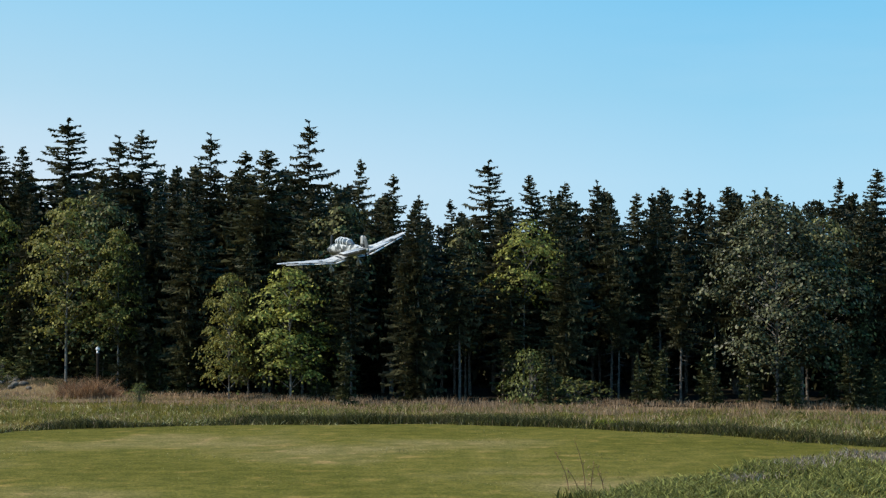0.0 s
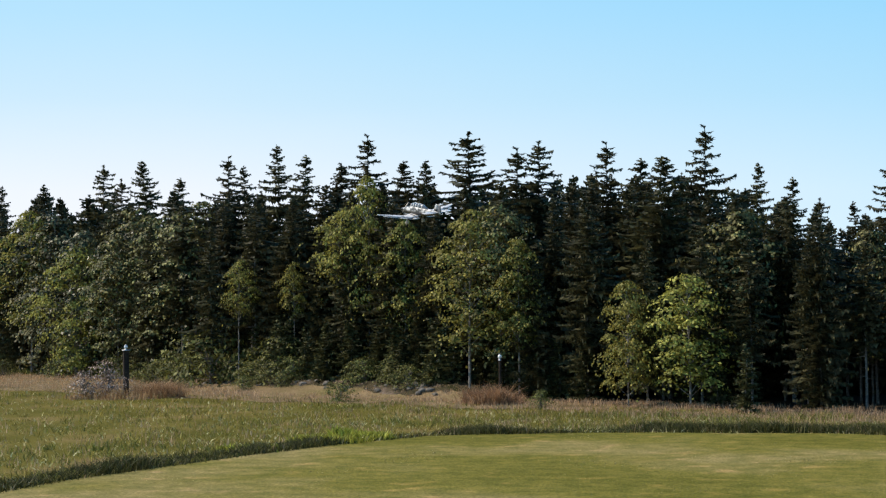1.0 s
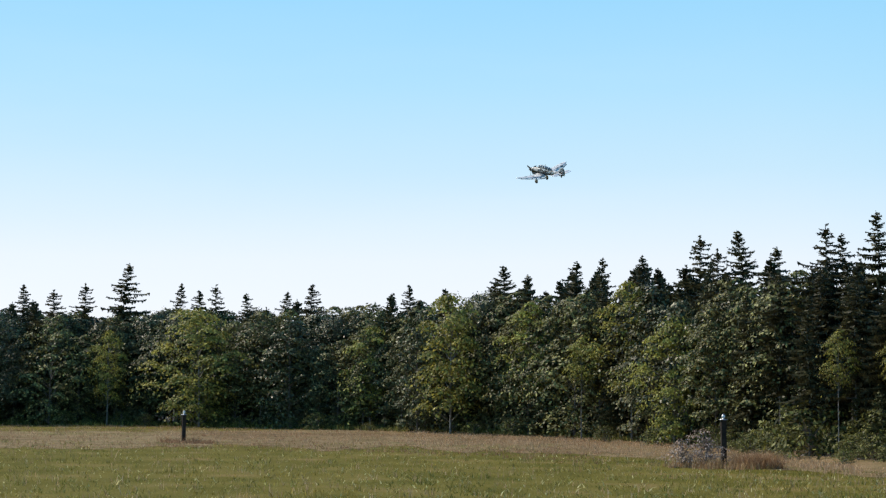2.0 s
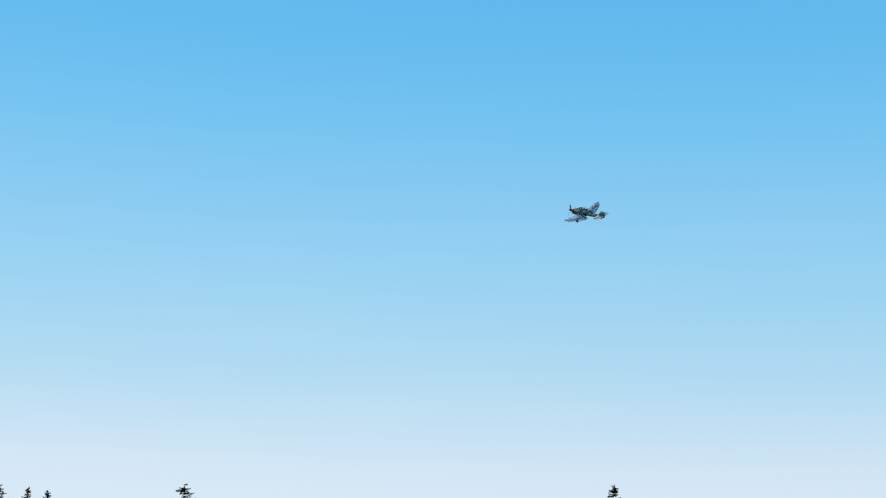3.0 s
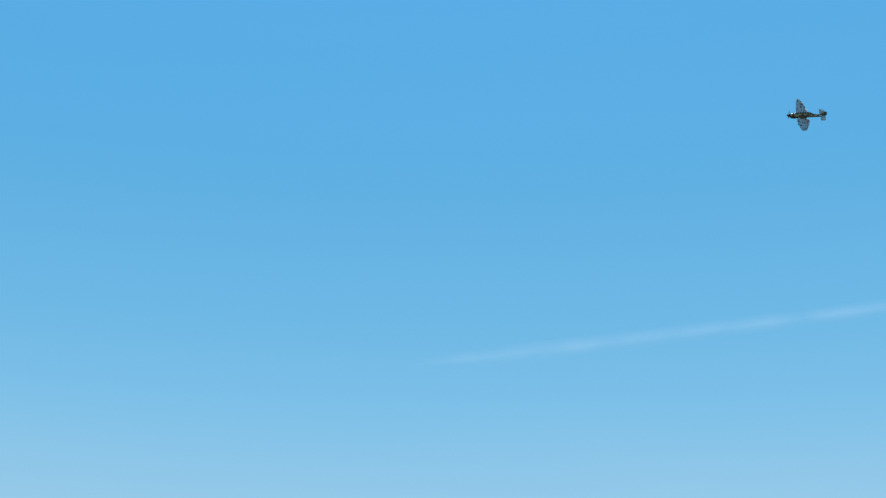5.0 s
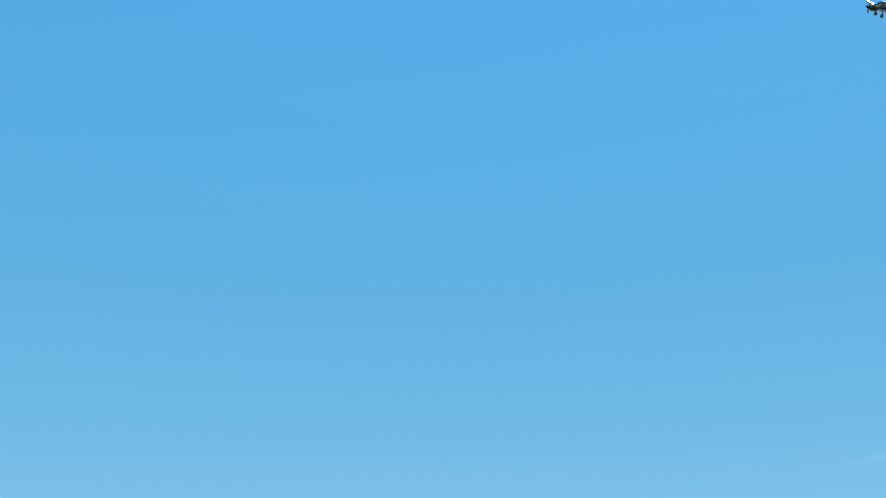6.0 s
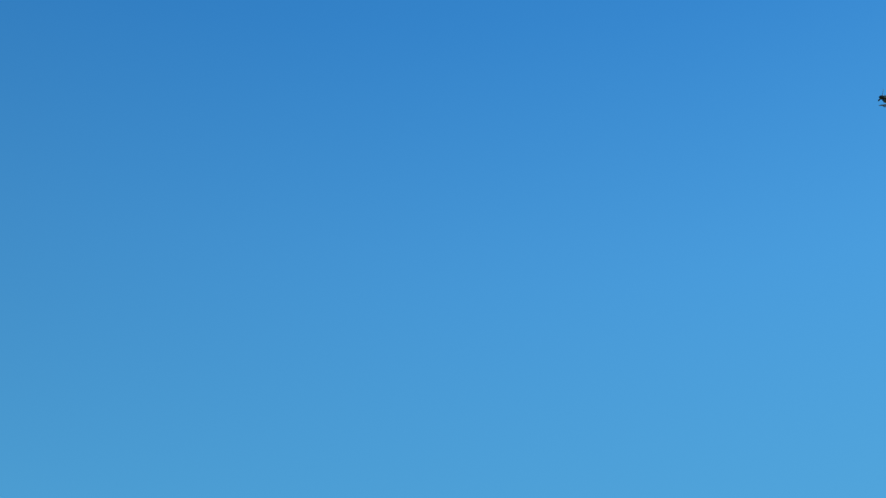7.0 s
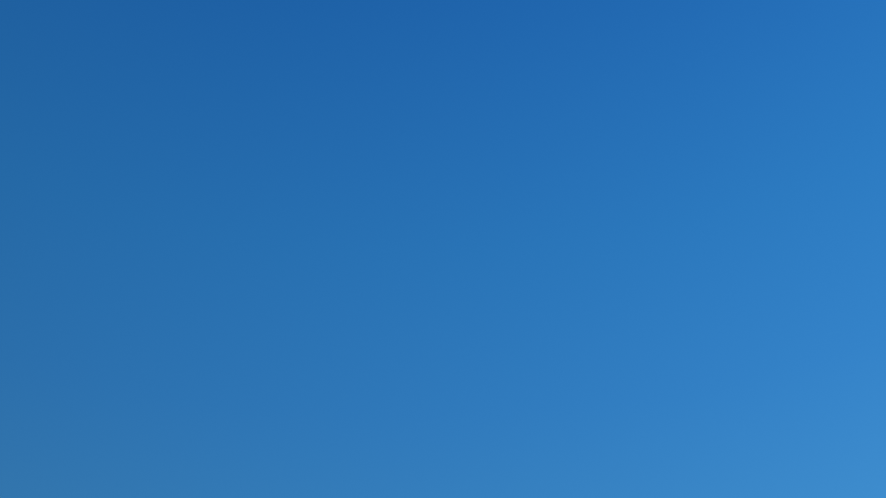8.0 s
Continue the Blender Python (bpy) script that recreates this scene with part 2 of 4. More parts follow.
def at(turn, dist):
    """Ground plan: the point so many degrees left of the first view and so far off."""
    return -sin(radians(turn)) * dist, cos(radians(turn)) * dist


def table(rows, x):
    """Between the rows of a small table, by straight lines."""
    if x <= rows[0][0]:
        return rows[0][1]
    for (a, va), (b, vb) in zip(rows, rows[1:]):
        if x <= b:
            return va + (vb - va) * (x - a) / (b - a)
    return rows[-1][1]


MOWN_FAR = [(-40, 30), (-20, 36.5), (-14.3, 39), (-8.4, 42.2), (0, 45.3), (8, 45.5), (15, 44.6), (17.2, 42.7), (23.3, 37), (30.7, 31.4), (45, 24), (70, 21)]
MOWN_NEAR = [(-40, 29), (-20, 36), (-14.3, 37.2), (-9.4, 30.7), (-6.4, 28.4), (-4.5, 24.0), (0, 21), (70, 20.5)]
WOOD_EDGE = [(-60, 62), (-15, 55.4), (0, 56.4), (9, 63.6), (14, 70), (21, 81), (25, 95), (29, 112), (35, 129), (45, 149), (55, 158), (80, 175)]
BANK = 0.85        # height of the stony bank at the foot of the wood


def meadow_z(x, y):
    """The lookout's low rise under the camera; level further out."""
    return 1.6 * (1 - min(1, max(0, (math.hypot(x, y) - 3) / 17))) ** 2


def ground_z(x, y):
    """The meadow, and the bank along the wood's edge."""
    d, z = math.hypot(x, y), meadow_z(x, y)
    turn = math.degrees(math.atan2(-x, y))
    along = table([(11, 0), (14.5, 1), (23, 1), (28, 0)], turn)
    if d > 50 and along > 0:
        z += BANK * along * table([(-5.5, 0), (-4.4, 0.25), (-1.5, 0.9), (0.5, 1), (9, 0.8), (14, 0)], d - table(WOOD_EDGE, turn))
    return z


def tube(path, radii, sides=6):
    """Verts and faces of a tapering limb along a path."""
    verts, faces = [], []
    for (p, r) in zip(path, radii):
        for k in range(sides):
            a = 2 * pi * k / sides
            verts.append((p[0] + r * cos(a), p[1] + r * sin(a), p[2]))
    for i in range(len(path) - 1):
        for k in range(sides):
            k2 = (k + 1) % sides
            faces.append((i * sides + k, i * sides + k2, (i + 1) * sides + k2, (i + 1) * sides + k))
    faces.append(tuple((len(path) - 1) * sides + k for k in range(sides)))
    return verts, faces


def joined(pieces):
    verts, faces = [], []
    for v, f in pieces:
        n = len(verts)
        verts += v
        faces += [tuple(i + n for i in q) for q in f]
    return verts, faces


# ------------------------------------------------------------------ ground
def build_terrain():
    rings = [0, 1.5, 3, 5, 7, 9, 11, 13, 15, 17, 19, 21, 25, 30, 40, 60, 90, 140, 220, 400, 800, 1600, 3200, 4800]
    n = 96
    verts, faces = [(0, 0, meadow_z(0, 0))], []
    for d in rings[1:]:
        for k in range(n):
            x, y = at(360 * k / n, d)
            verts.append((x, y, meadow_z(x, y)))
    for k in range(n):
        faces.append((0, 1 + k, 1 + (k + 1) % n))
    for i in range(len(rings) - 2):
        for k in range(n):
            a, b = 1 + i * n + k, 1 + i * n + (k + 1) % n
            faces.append((a, a + n, b + n, b))
    tagged(new("ground", mesh_of("ground", verts, faces, M_GROUND, True)), "level meadow ground of green and dry grass", "ground", kind="structure")


def mown_far(turn):
    return table(MOWN_FAR, turn) + 0.35 * noise.noise((turn * 0.35, 3.1, 0)) + 0.12 * noise.noise((turn * 1.7, 8.1, 0))


def mown_near(turn):
    return table(MOWN_NEAR, turn) + 0.5 * noise.noise((turn * 0.4, 7.7, 2))


def build_mown_lawn():
    verts, faces, n = [], [], 240
    for i in range(n + 1):
        t = -38 + 106 * i / n
        a, b = mown_near(t), max(mown_far(t), mown_near(t) + 0.05)
        for k in range(7):
            x, y = at(t, a + (b - a) * k / 6)
            verts.append((x, y, ground_z(x, y) + 0.02))
    for i in range(n):
        for k in range(6):
            a = i * 7 + k
            faces.append((a, a + 7, a + 8, a + 1))
    tagged(new("lawn", mesh_of("lawn", verts, faces, M_LAWN, True)), "short mown green lawn with dry yellowish patches", "lawn", kind="structure")


# brown litter, darkened so its colour carries the shade inside the wood
M_LITTER_SHADE = plain("shaded_needle_litter", (0.035, 0.026, 0.016), 0.95, 0, 0.5, 3.0, 0.04)


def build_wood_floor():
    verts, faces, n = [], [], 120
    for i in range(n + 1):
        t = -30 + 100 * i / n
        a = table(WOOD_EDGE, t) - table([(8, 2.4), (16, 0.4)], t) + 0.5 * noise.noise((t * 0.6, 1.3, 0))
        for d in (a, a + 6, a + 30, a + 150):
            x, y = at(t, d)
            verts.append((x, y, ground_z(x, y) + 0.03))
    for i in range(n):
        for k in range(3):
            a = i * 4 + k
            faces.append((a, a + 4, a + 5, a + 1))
    tagged(new("ground_litter", mesh_of("ground_litter", verts, faces, M_LITTER_SHADE, True)), "brown needle litter under the trees, darkened for the wood's shade", "ground", kind="structure")


def build_bank():
    """The low stony bank before the wood."""
    verts, faces, n, steps = [], [], 90, 42
    for i in range(n + 1):
        t = 10.5 + 18.0 * i / n
        for k in range(steps + 1):
            x, y = at(t, table(WOOD_EDGE, t) - 6.0 + 20.5 * k / steps)
            z = ground_z(x, y)
            verts.append((x, y, z - 0.03 + min(1, z * 3) * (0.1 + 0.14 * noise.noise((x * 0.9, y * 0.9, 2.2)) + 0.07 * noise.noise((x * 2.7, y * 2.7, 5.2)))))
    w = steps + 1
    for i in range(n):
        for k in range(steps):
            a = i * w + k
            faces.append((a, a + w, a + w + 1, a + 1))
    tagged(new("bank", mesh_of("bank", verts, faces, M_SOIL, True)), "low bank of stony brown soil before the wood", "ground", kind="structure")


# ------------------------------------------------------------------ grass, as blades
def blades(name, label, mat, spots, tall, wide, lean, per=6, seed=1):
    """spots: n x 2 plan points; each gets a tuft of bent blades."""
    rng = np.random.default_rng(seed)
    spots = np.repeat(np.asarray(spots, float), per, axis=0)
    n = len(spots)
    spots = spots + rng.normal(0, 0.12, (n, 2))
    h = tall * rng.uniform(0.45, 1.25, n)
    a = rng.uniform(0, 2 * pi, n)
    w = wide * rng.uniform(0.6, 1.3, n)
    b = rng.uniform(0, 2 * pi, n)
    h = h * np.array([0.75 + 0.8 * noise.noise((x * 0.45, y * 0.45, seed)) + 0.3 * noise.noise((x * 0.12, y * 0.12, seed)) for x, y in spots]).clip(0.25, 1.6)
    l = lean * h * rng.uniform(0.2, 1.3, n)
    z0 = np.array([ground_z(x, y) for x, y in spots]) - 0.02
    side = np.stack([np.cos(a) * w / 2, np.sin(a) * w / 2], 1)
    tip = np.stack([np.cos(b) * l, np.sin(b) * l], 1)
    v = np.empty((n, 5, 3))
    v[:, 0, :2], v[:, 0, 2] = spots - side, z0
    v[:, 1, :2], v[:, 1, 2] = spots + side, z0
    v[:, 2, :2], v[:, 2, 2] = spots + side * 0.7 + tip * 0.35, z0 + h * 0.6
    v[:, 3, :2], v[:, 3, 2] = spots - side * 0.7 + tip * 0.35, z0 + h * 0.6
    v[:, 4, :2], v[:, 4, 2] = spots + tip, z0 + h
    me = bpy.data.meshes.new(name)
    base = np.arange(n)[:, None] * 5
    quads, tris = base + [0, 1, 2, 3], base + [3, 2, 4]
    me.vertices.add(n * 5)
    me.vertices.foreach_set("co", v.ravel())
    loops = np.concatenate([quads.ravel(), tris.ravel()]).astype(np.int32)
    me.loops.add(len(loops))
    me.loops.foreach_set("vertex_index", loops)
    me.polygons.add(2 * n)
    starts = np.concatenate([np.arange(n) * 4, 4 * n + np.arange(n) * 3]).astype(np.int32)
    me.polygons.foreach_set("loop_start", starts)
    me.update(calc_edges=True)
    me.materials.append(mat)
    return tagged(new(name, me), label, "grass", kind="stuff")


def scatter(n, t0, t1, near, far, seed, power=1.0):
    """n plan points between two curves of distance; power > 1 crowds them to the near side."""
    rng = random.Random(seed)
    out = []
    for _ in range(n):
        t = rng.uniform(t0, t1)
        a, b = near(t), far(t)
        if b > a:
            out.append(at(t, a + (b - a) * rng.random() ** power))
    return out


def tan_from(turn):
    far = mown_far(turn)
    return far + (table(WOOD_EDGE, turn) - far) * table([(-20, 0.45), (0, 0.42), (10, 0.5), (20, 0.62), (28, 0.6), (35, 0.62), (60, 0.55)], turn)


def build_dry_strip():
    """Ground of dry grass before the wood, out into the far meadow, with ragged edges."""
    verts, faces, n = [], [], 420
    for i in range(n + 1):
        t = -28 + 96 * i / n
        far = table([(30, 0), (42, 1)], t)
        b = table(WOOD_EDGE, t) - 0.2 - table([(39, 0), (46, 20), (68, 30)], t) - far * (3 + 5 * noise.noise((t * 0.6, 9.4, 0)) + 2 * noise.noise((t * 2.6, 2.4, 0)))
        a = tan_from(t) + 1.5 + (2.5 + 7 * far) * noise.noise((t * 0.5, 4.4, 0)) + (1.5 + 2.5 * far) * noise.noise((t * 2.1, 6.4, 0)) - 8 * far
        a = min(a, b - 0.3)
        for k in range(5):
            x, y = at(t, a + (b - a) * k / 4)
            verts.append((x, y, ground_z(x, y) + 0.012))
    for i in range(n):
        for k in range(4):
            a = i * 5 + k
            faces.append((a, a + 5, a + 6, a + 1))
    tagged(new("dry_ground", mesh_of("dry_ground", verts, faces, M_STRAW, True)), "strip of flattened pinkish tan dry grass", "ground", kind="structure")


def build_meadow():
    build_dry_strip()
    edge = lambda t: table(WOOD_EDGE, t)
    blades("rough_grass", "uncut green meadow grass along the mown lawn", M_GRASS,
           scatter(11000, -22, 62, mown_far, lambda t: tan_from(t) + 4, 11, 1.35), 0.2, 0.026, 1.2, 6, 1)
    blades("edge_grass", "dense green grass rim beside the mown lawn, its shade in the dark colour", M_RIM_SHADE,
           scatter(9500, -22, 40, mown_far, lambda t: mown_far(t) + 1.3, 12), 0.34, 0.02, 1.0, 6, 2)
    blades("dry_grass", "pinkish tan seed grass before the wood", M_TAN,
           scatter(8000, -24, 62, tan_from, lambda t: edge(t) + 0.4, 13, 0.8), 0.22, 0.024, 0.5, 6, 3)
    blades("dry_grass", "taller tan seed grass along the far wood", M_TAN,
           scatter(2600, 21, 37, lambda t: tan_from(t) + 2, lambda t: edge(t) + 0.4, 17, 0.8), 0.26, 0.026, 0.6, 6, 7)
    blades("pale_flecks", "pale seed heads and flowers in the meadow", M_FLECK,
           scatter(8000, -22, 60, mown_far, tan_from, 18, 1.3), 0.15, 0.04, 1.6, 1, 8)
    blades("dry_stalks", "scattered dry stalks in the green meadow", M_TAN,
           scatter(2500, -22, 62, mown_far, tan_from, 14), 0.3, 0.018, 0.4, 4, 4)
    blades("cut_grass", "short cut grass tips on the mown lawn", M_CUT,
           scatter(13000, -16, 34, mown_near, mown_far, 16, 1.0), 0.05, 0.03, 1.2, 4, 6)
    blades("weed_patch", "grey-green weeds on the near side of the lawn", M_WEED,
           scatter(9000, -22, -4.2, lambda t: 23.5, lambda t: mown_near(t), 15, 0.8), 0.18, 0.036, 1.4, 6, 5)
    blades("seed_weeds", "taller pale pinkish weeds at the lawn's near side", M_PINK,
           scatter(700, -22, -10.2, lambda t: mown_near(t) - 3.2, lambda t: mown_near(t), 19, 0.6), 0.2, 0.022, 0.8, 6, 9)
    blades("pale_flecks", "pale clover heads in the mown lawn", M_FLECK,
           scatter(1100, -16, 34, mown_near, mown_far, 20, 1.2), 0.045, 0.05, 1.2, 1, 10)
    blades("far_grass", "dry brownish grass of the far meadow", M_RUST,
           scatter(5200, 30, 62, lambda t: tan_from(t) - 10, lambda t: edge(t) - 6, 21, 1.0), 0.16, 0.03, 0.9, 5, 11)
    blades("far_fringe", "tall green weeds along the far wood", M_WEED,
           scatter(2600, 27, 62, lambda t: edge(t) - 4, edge, 22, 0.8), 0.5, 0.06, 0.7, 5, 12)


# ------------------------------------------------------------------ trees
def leaf_quads(centres, outward, size, rng):
    """A small four-sided leaf at each centre, that faces roughly outward and up from its clump."""
    n = len(centres)
    c = np.asarray(centres)
    face = np.asarray(outward) + (0, 0, 0.95) + rng.normal(size=(n, 3)) * 0.45
    face /= np.linalg.norm(face, axis=1)[:, None]
    u = rng.normal(size=(n, 3))
    u -= (u * face).sum(1)[:, None] * face
    u /= np.linalg.norm(u, axis=1)[:, None]
    w = np.cross(face, u)
    s = size * rng.uniform(0.55, 1.25, n)[:, None]
    v = np.stack([c - u * s, c + w * s * 0.6, c + u * s, c - w * s * 0.6], 1).reshape(-1, 3)
    f = np.arange(4 * n).reshape(n, 4)
    return v, f


def conifer_meshes(name, h, r, bare, seed, needles, ragged=0.35, slim=0.5, open_top=1.0, coarse=1.0):
    """Trunk and crown of a spruce: whorls of drooping boughs, each a row of needle sprays."""
    rng = random.Random(seed)
    path = [(0.05 * rng.uniform(-1, 1) * i, 0.05 * rng.uniform(-1, 1) * i, h * i / 5) for i in range(6)]
    base = 0.0065 * h + 0.018
    tv, tf = tube(path, [base * (1 - 0.94 * i / 5) for i in range(6)], 7)
    verts, faces, stubs = [], [], []

    def axis(z):
        k = min(4, int(5 * z / h))
        f = 5 * z / h - k
        return Vector(path[k]).lerp(Vector(path[k + 1]), f)

    def tri(a, b, c):
        n = len(verts)
        verts.extend((tuple(a), tuple(b), tuple(c)))
        faces.append((n, n + 1, n + 2))

    def bough(z, a, ln, rise, k):
        out, side, p0 = Vector((cos(a), sin(a), 0)), Vector((-sin(a), cos(a), 0)), axis(z)
        steps = max(2, int(ln / (0.17 * k)))
        for s in range(steps + 1):
            q = (s + 0.3) / (steps + 0.3)
            p = p0 + out * ln * q + Vector((0, 0, ln * (rise * q - 0.34 * q * q + 0.26 * q ** 4)))
            wide = min(0.3 * k + 0.04, 0.08 + 0.46 * ln * (1.05 - q) * (0.4 + q))
            for sg in (-1, 1):
                w = wide * rng.uniform(0.5, 1.3)
                tip = p + side * sg * w + out * (0.6 * w + rng.uniform(0, 0.06)) + Vector((0, 0, rng.uniform(-0.14, 0.05) * k))
                tri(p - out * 0.1 * k - Vector((0, 0, 0.035 * k)), p + out * 0.1 * k + Vector((0, 0, 0.06 * k)), tip)
            if rng.random() < 0.85:
                tri(p - side * 0.07 * k - out * 0.1 * k, p + side * 0.07 * k + out * 0.1 * k, p + out * rng.uniform(-0.02, 0.08) + Vector((0, 0, -rng.uniform(0.1, 0.32) * k * min(1, 0.35 + ln))))
        tip = p0 + out * ln * 1.04 + Vector((0, 0, ln * (rise - 0.06)))
        tri(tip - out * 0.16 * k + side * 0.035 * k, tip - out * 0.16 * k - side * 0.035 * k, tip + out * 0.08 * k)

    z, a = bare * h, rng.uniform(0, 2 * pi)
    lop, lop_turn = rng.uniform(0, 2 * pi), rng.uniform(0.5, 0.9)
    while z < h - 0.16:
        left = h - z
        frac = (z - bare * h) / (h * (1 - bare))
        reach = r * min(1.0, left / (slim * h)) ** 0.92 * (0.7 + 0.3 * min(1, (z - bare * h) / 1.2)) + 0.03
        k = min(1.1, max(0.62, left / 3.0)) * coarse
        top = left < 0.36 * h
        for _ in range(5):
            a += 2 * pi / 5 + rng.uniform(-0.35, 0.35)
            if rng.random() < 0.22 * ragged:
                continue
            uneven = 1 + 0.22 * ragged * sin(a - lop + lop_turn * z) + 0.45 * ragged * noise.noise((cos(a) * 1.2, sin(a) * 1.2, z * 0.8 + seed))
            bough(z + rng.uniform(-0.13, 0.13) * open_top, a, reach * uneven * rng.uniform(1 - ragged, 1 + 0.45 * ragged), 0.42 * frac - 0.12 + rng.uniform(-0.14, 0.14), k)
        for _ in range(1 if top else 3):
            a += rng.uniform(0.8, 2.4)
            bough(z + rng.uniform(0.05, 0.2), a, reach * rng.uniform(0.35, 0.75), 0.42 * frac + rng.uniform(-0.15, 0.2), k)
        z += rng.uniform(0.17, 0.31) * open_top * (min(1.0, 0.5 + left / 4) * 0.92 if top else 1.1) * coarse ** 0.5
    # dead lower boughs on a bare stem
    z = 0.12 * h
    while z < bare * h:
        a, ln = rng.uniform(0, 2 * pi), rng.uniform(0.3, 0.9)
        p0, out = axis(z), Vector((cos(a), sin(a), -0.15))
        stubs.append(([tuple(p0 + Vector((0, 0, 0.018))), tuple(p0 - Vector((0, 0, 0.018))), tuple(p0 + out * ln)], [(0, 1, 2)]))
        z += rng.uniform(0.12, 0.3)
    tip = axis(h)
    for k in range(16):      # short dense twigs and cones round the leader
        a, zz = rng.uniform(0, 2 * pi), rng.uniform(-0.55, 0.0)
        o, p = Vector((cos(a), sin(a), 0.5)), axis(h + zz)
        tri(p - Vector((0, 0, 0.05)), p + Vector((0, 0, 0.06)), p + o * rng.uniform(0.07, 0.12 - 0.2 * zz))
    for k in range(3):
        a = 2 * pi * k / 3
        tri(tip - Vector((0, 0, 0.4)) + Vector((cos(a), sin(a), 0)) * 0.04, tip - Vector((0, 0, 0.4)) - Vector((cos(a), sin(a), 0)) * 0.04, tip + Vector((0, 0, 0.06)))
    tv, tf = joined([(tv, tf)] + stubs)
    return mesh_of("trunk", tv, tf, M_BARK, False), mesh_of("crown", verts, faces, needles)


def broadleaf_meshes(name, h, r, bare, seed, leaves, bark, count=42, per=62, size=0.13):
    """Trunk with limbs, and a crown of leafy clumps round the limbs' ends, with gaps between."""
    rng, nrg = random.Random(seed), np.random.default_rng(seed)
    lean = (rng.uniform(-0.25, 0.25), rng.uniform(-0.25, 0.25))
    path = [(lean[0] * (i / 5) ** 2, lean[1] * (i / 5) ** 2, h * 0.9 * i / 5) for i in range(6)]
    base = 0.0065 * h + 0.015
    pieces, pts, outs = [tube(path, [base * (1 - 0.85 * i / 5) for i in range(6)], 7)], [], []
    for k in range(count):
        f = bare + (1 - bare) * (k + 0.5) / count
        shape = max(0.12, sin(pi * min(1, max(0, (f - bare) / (1 - bare) * 0.86 + 0.12))) ** 0.7)
        a = k * 2.4 + rng.uniform(-0.5, 0.5)
        inner = k % 4 == 3
        d = r * shape * (rng.uniform(0.15, 0.5) if inner else rng.uniform(0.55, 1.12))
        c = Vector((cos(a) * d + lean[0] * f * f, sin(a) * d + lean[1] * f * f, h * f + rng.uniform(-0.3, 0.2)))
        root = Vector((lean[0] * f * f, lean[1] * f * f, max(0.1, c.z - 0.35 * d - 0.4)))
        mid = root.lerp(c, 0.55) + Vector((0, 0, 0.1 * d))
        pieces.append(tube([root, mid, c], [0.028, 0.018, 0.006], 4))
        # one leafy spray: domed above, thin below, drooping outward
        spread = rng.uniform(0.24, 0.55) * (0.55 + 0.24 * r)
        n = int(per * rng.uniform(0.6, 1.3))
        q = nrg.normal(size=(n, 3)) * (spread, spread, spread * 0.26)
        q[:, 2] = np.abs(q[:, 2]) * 0.9 - 0.26 * (q[:, 0] ** 2 + q[:, 1] ** 2) / spread
        pts.append(np.array(c) + q)
        outs.append(q / np.linalg.norm(q, axis=1)[:, None] + 0.5 * np.array((cos(a), sin(a), 0.0)))
    v, f = leaf_quads(np.concatenate(pts), np.concatenate(outs), size, nrg)
    tv, tf = joined(pieces)
    return mesh_of("trunk", tv, tf, bark), mesh_of("crown", v.tolist(), f.tolist(), leaves)


def tree(name, label, category, group, meshes):
    ob = tagged(new(name), label, category, group)
    part("trunk", meshes[0], None, ob)
    part("crown", meshes[1], None, ob)
    ob.location = (0, 0, -500)
    return ob


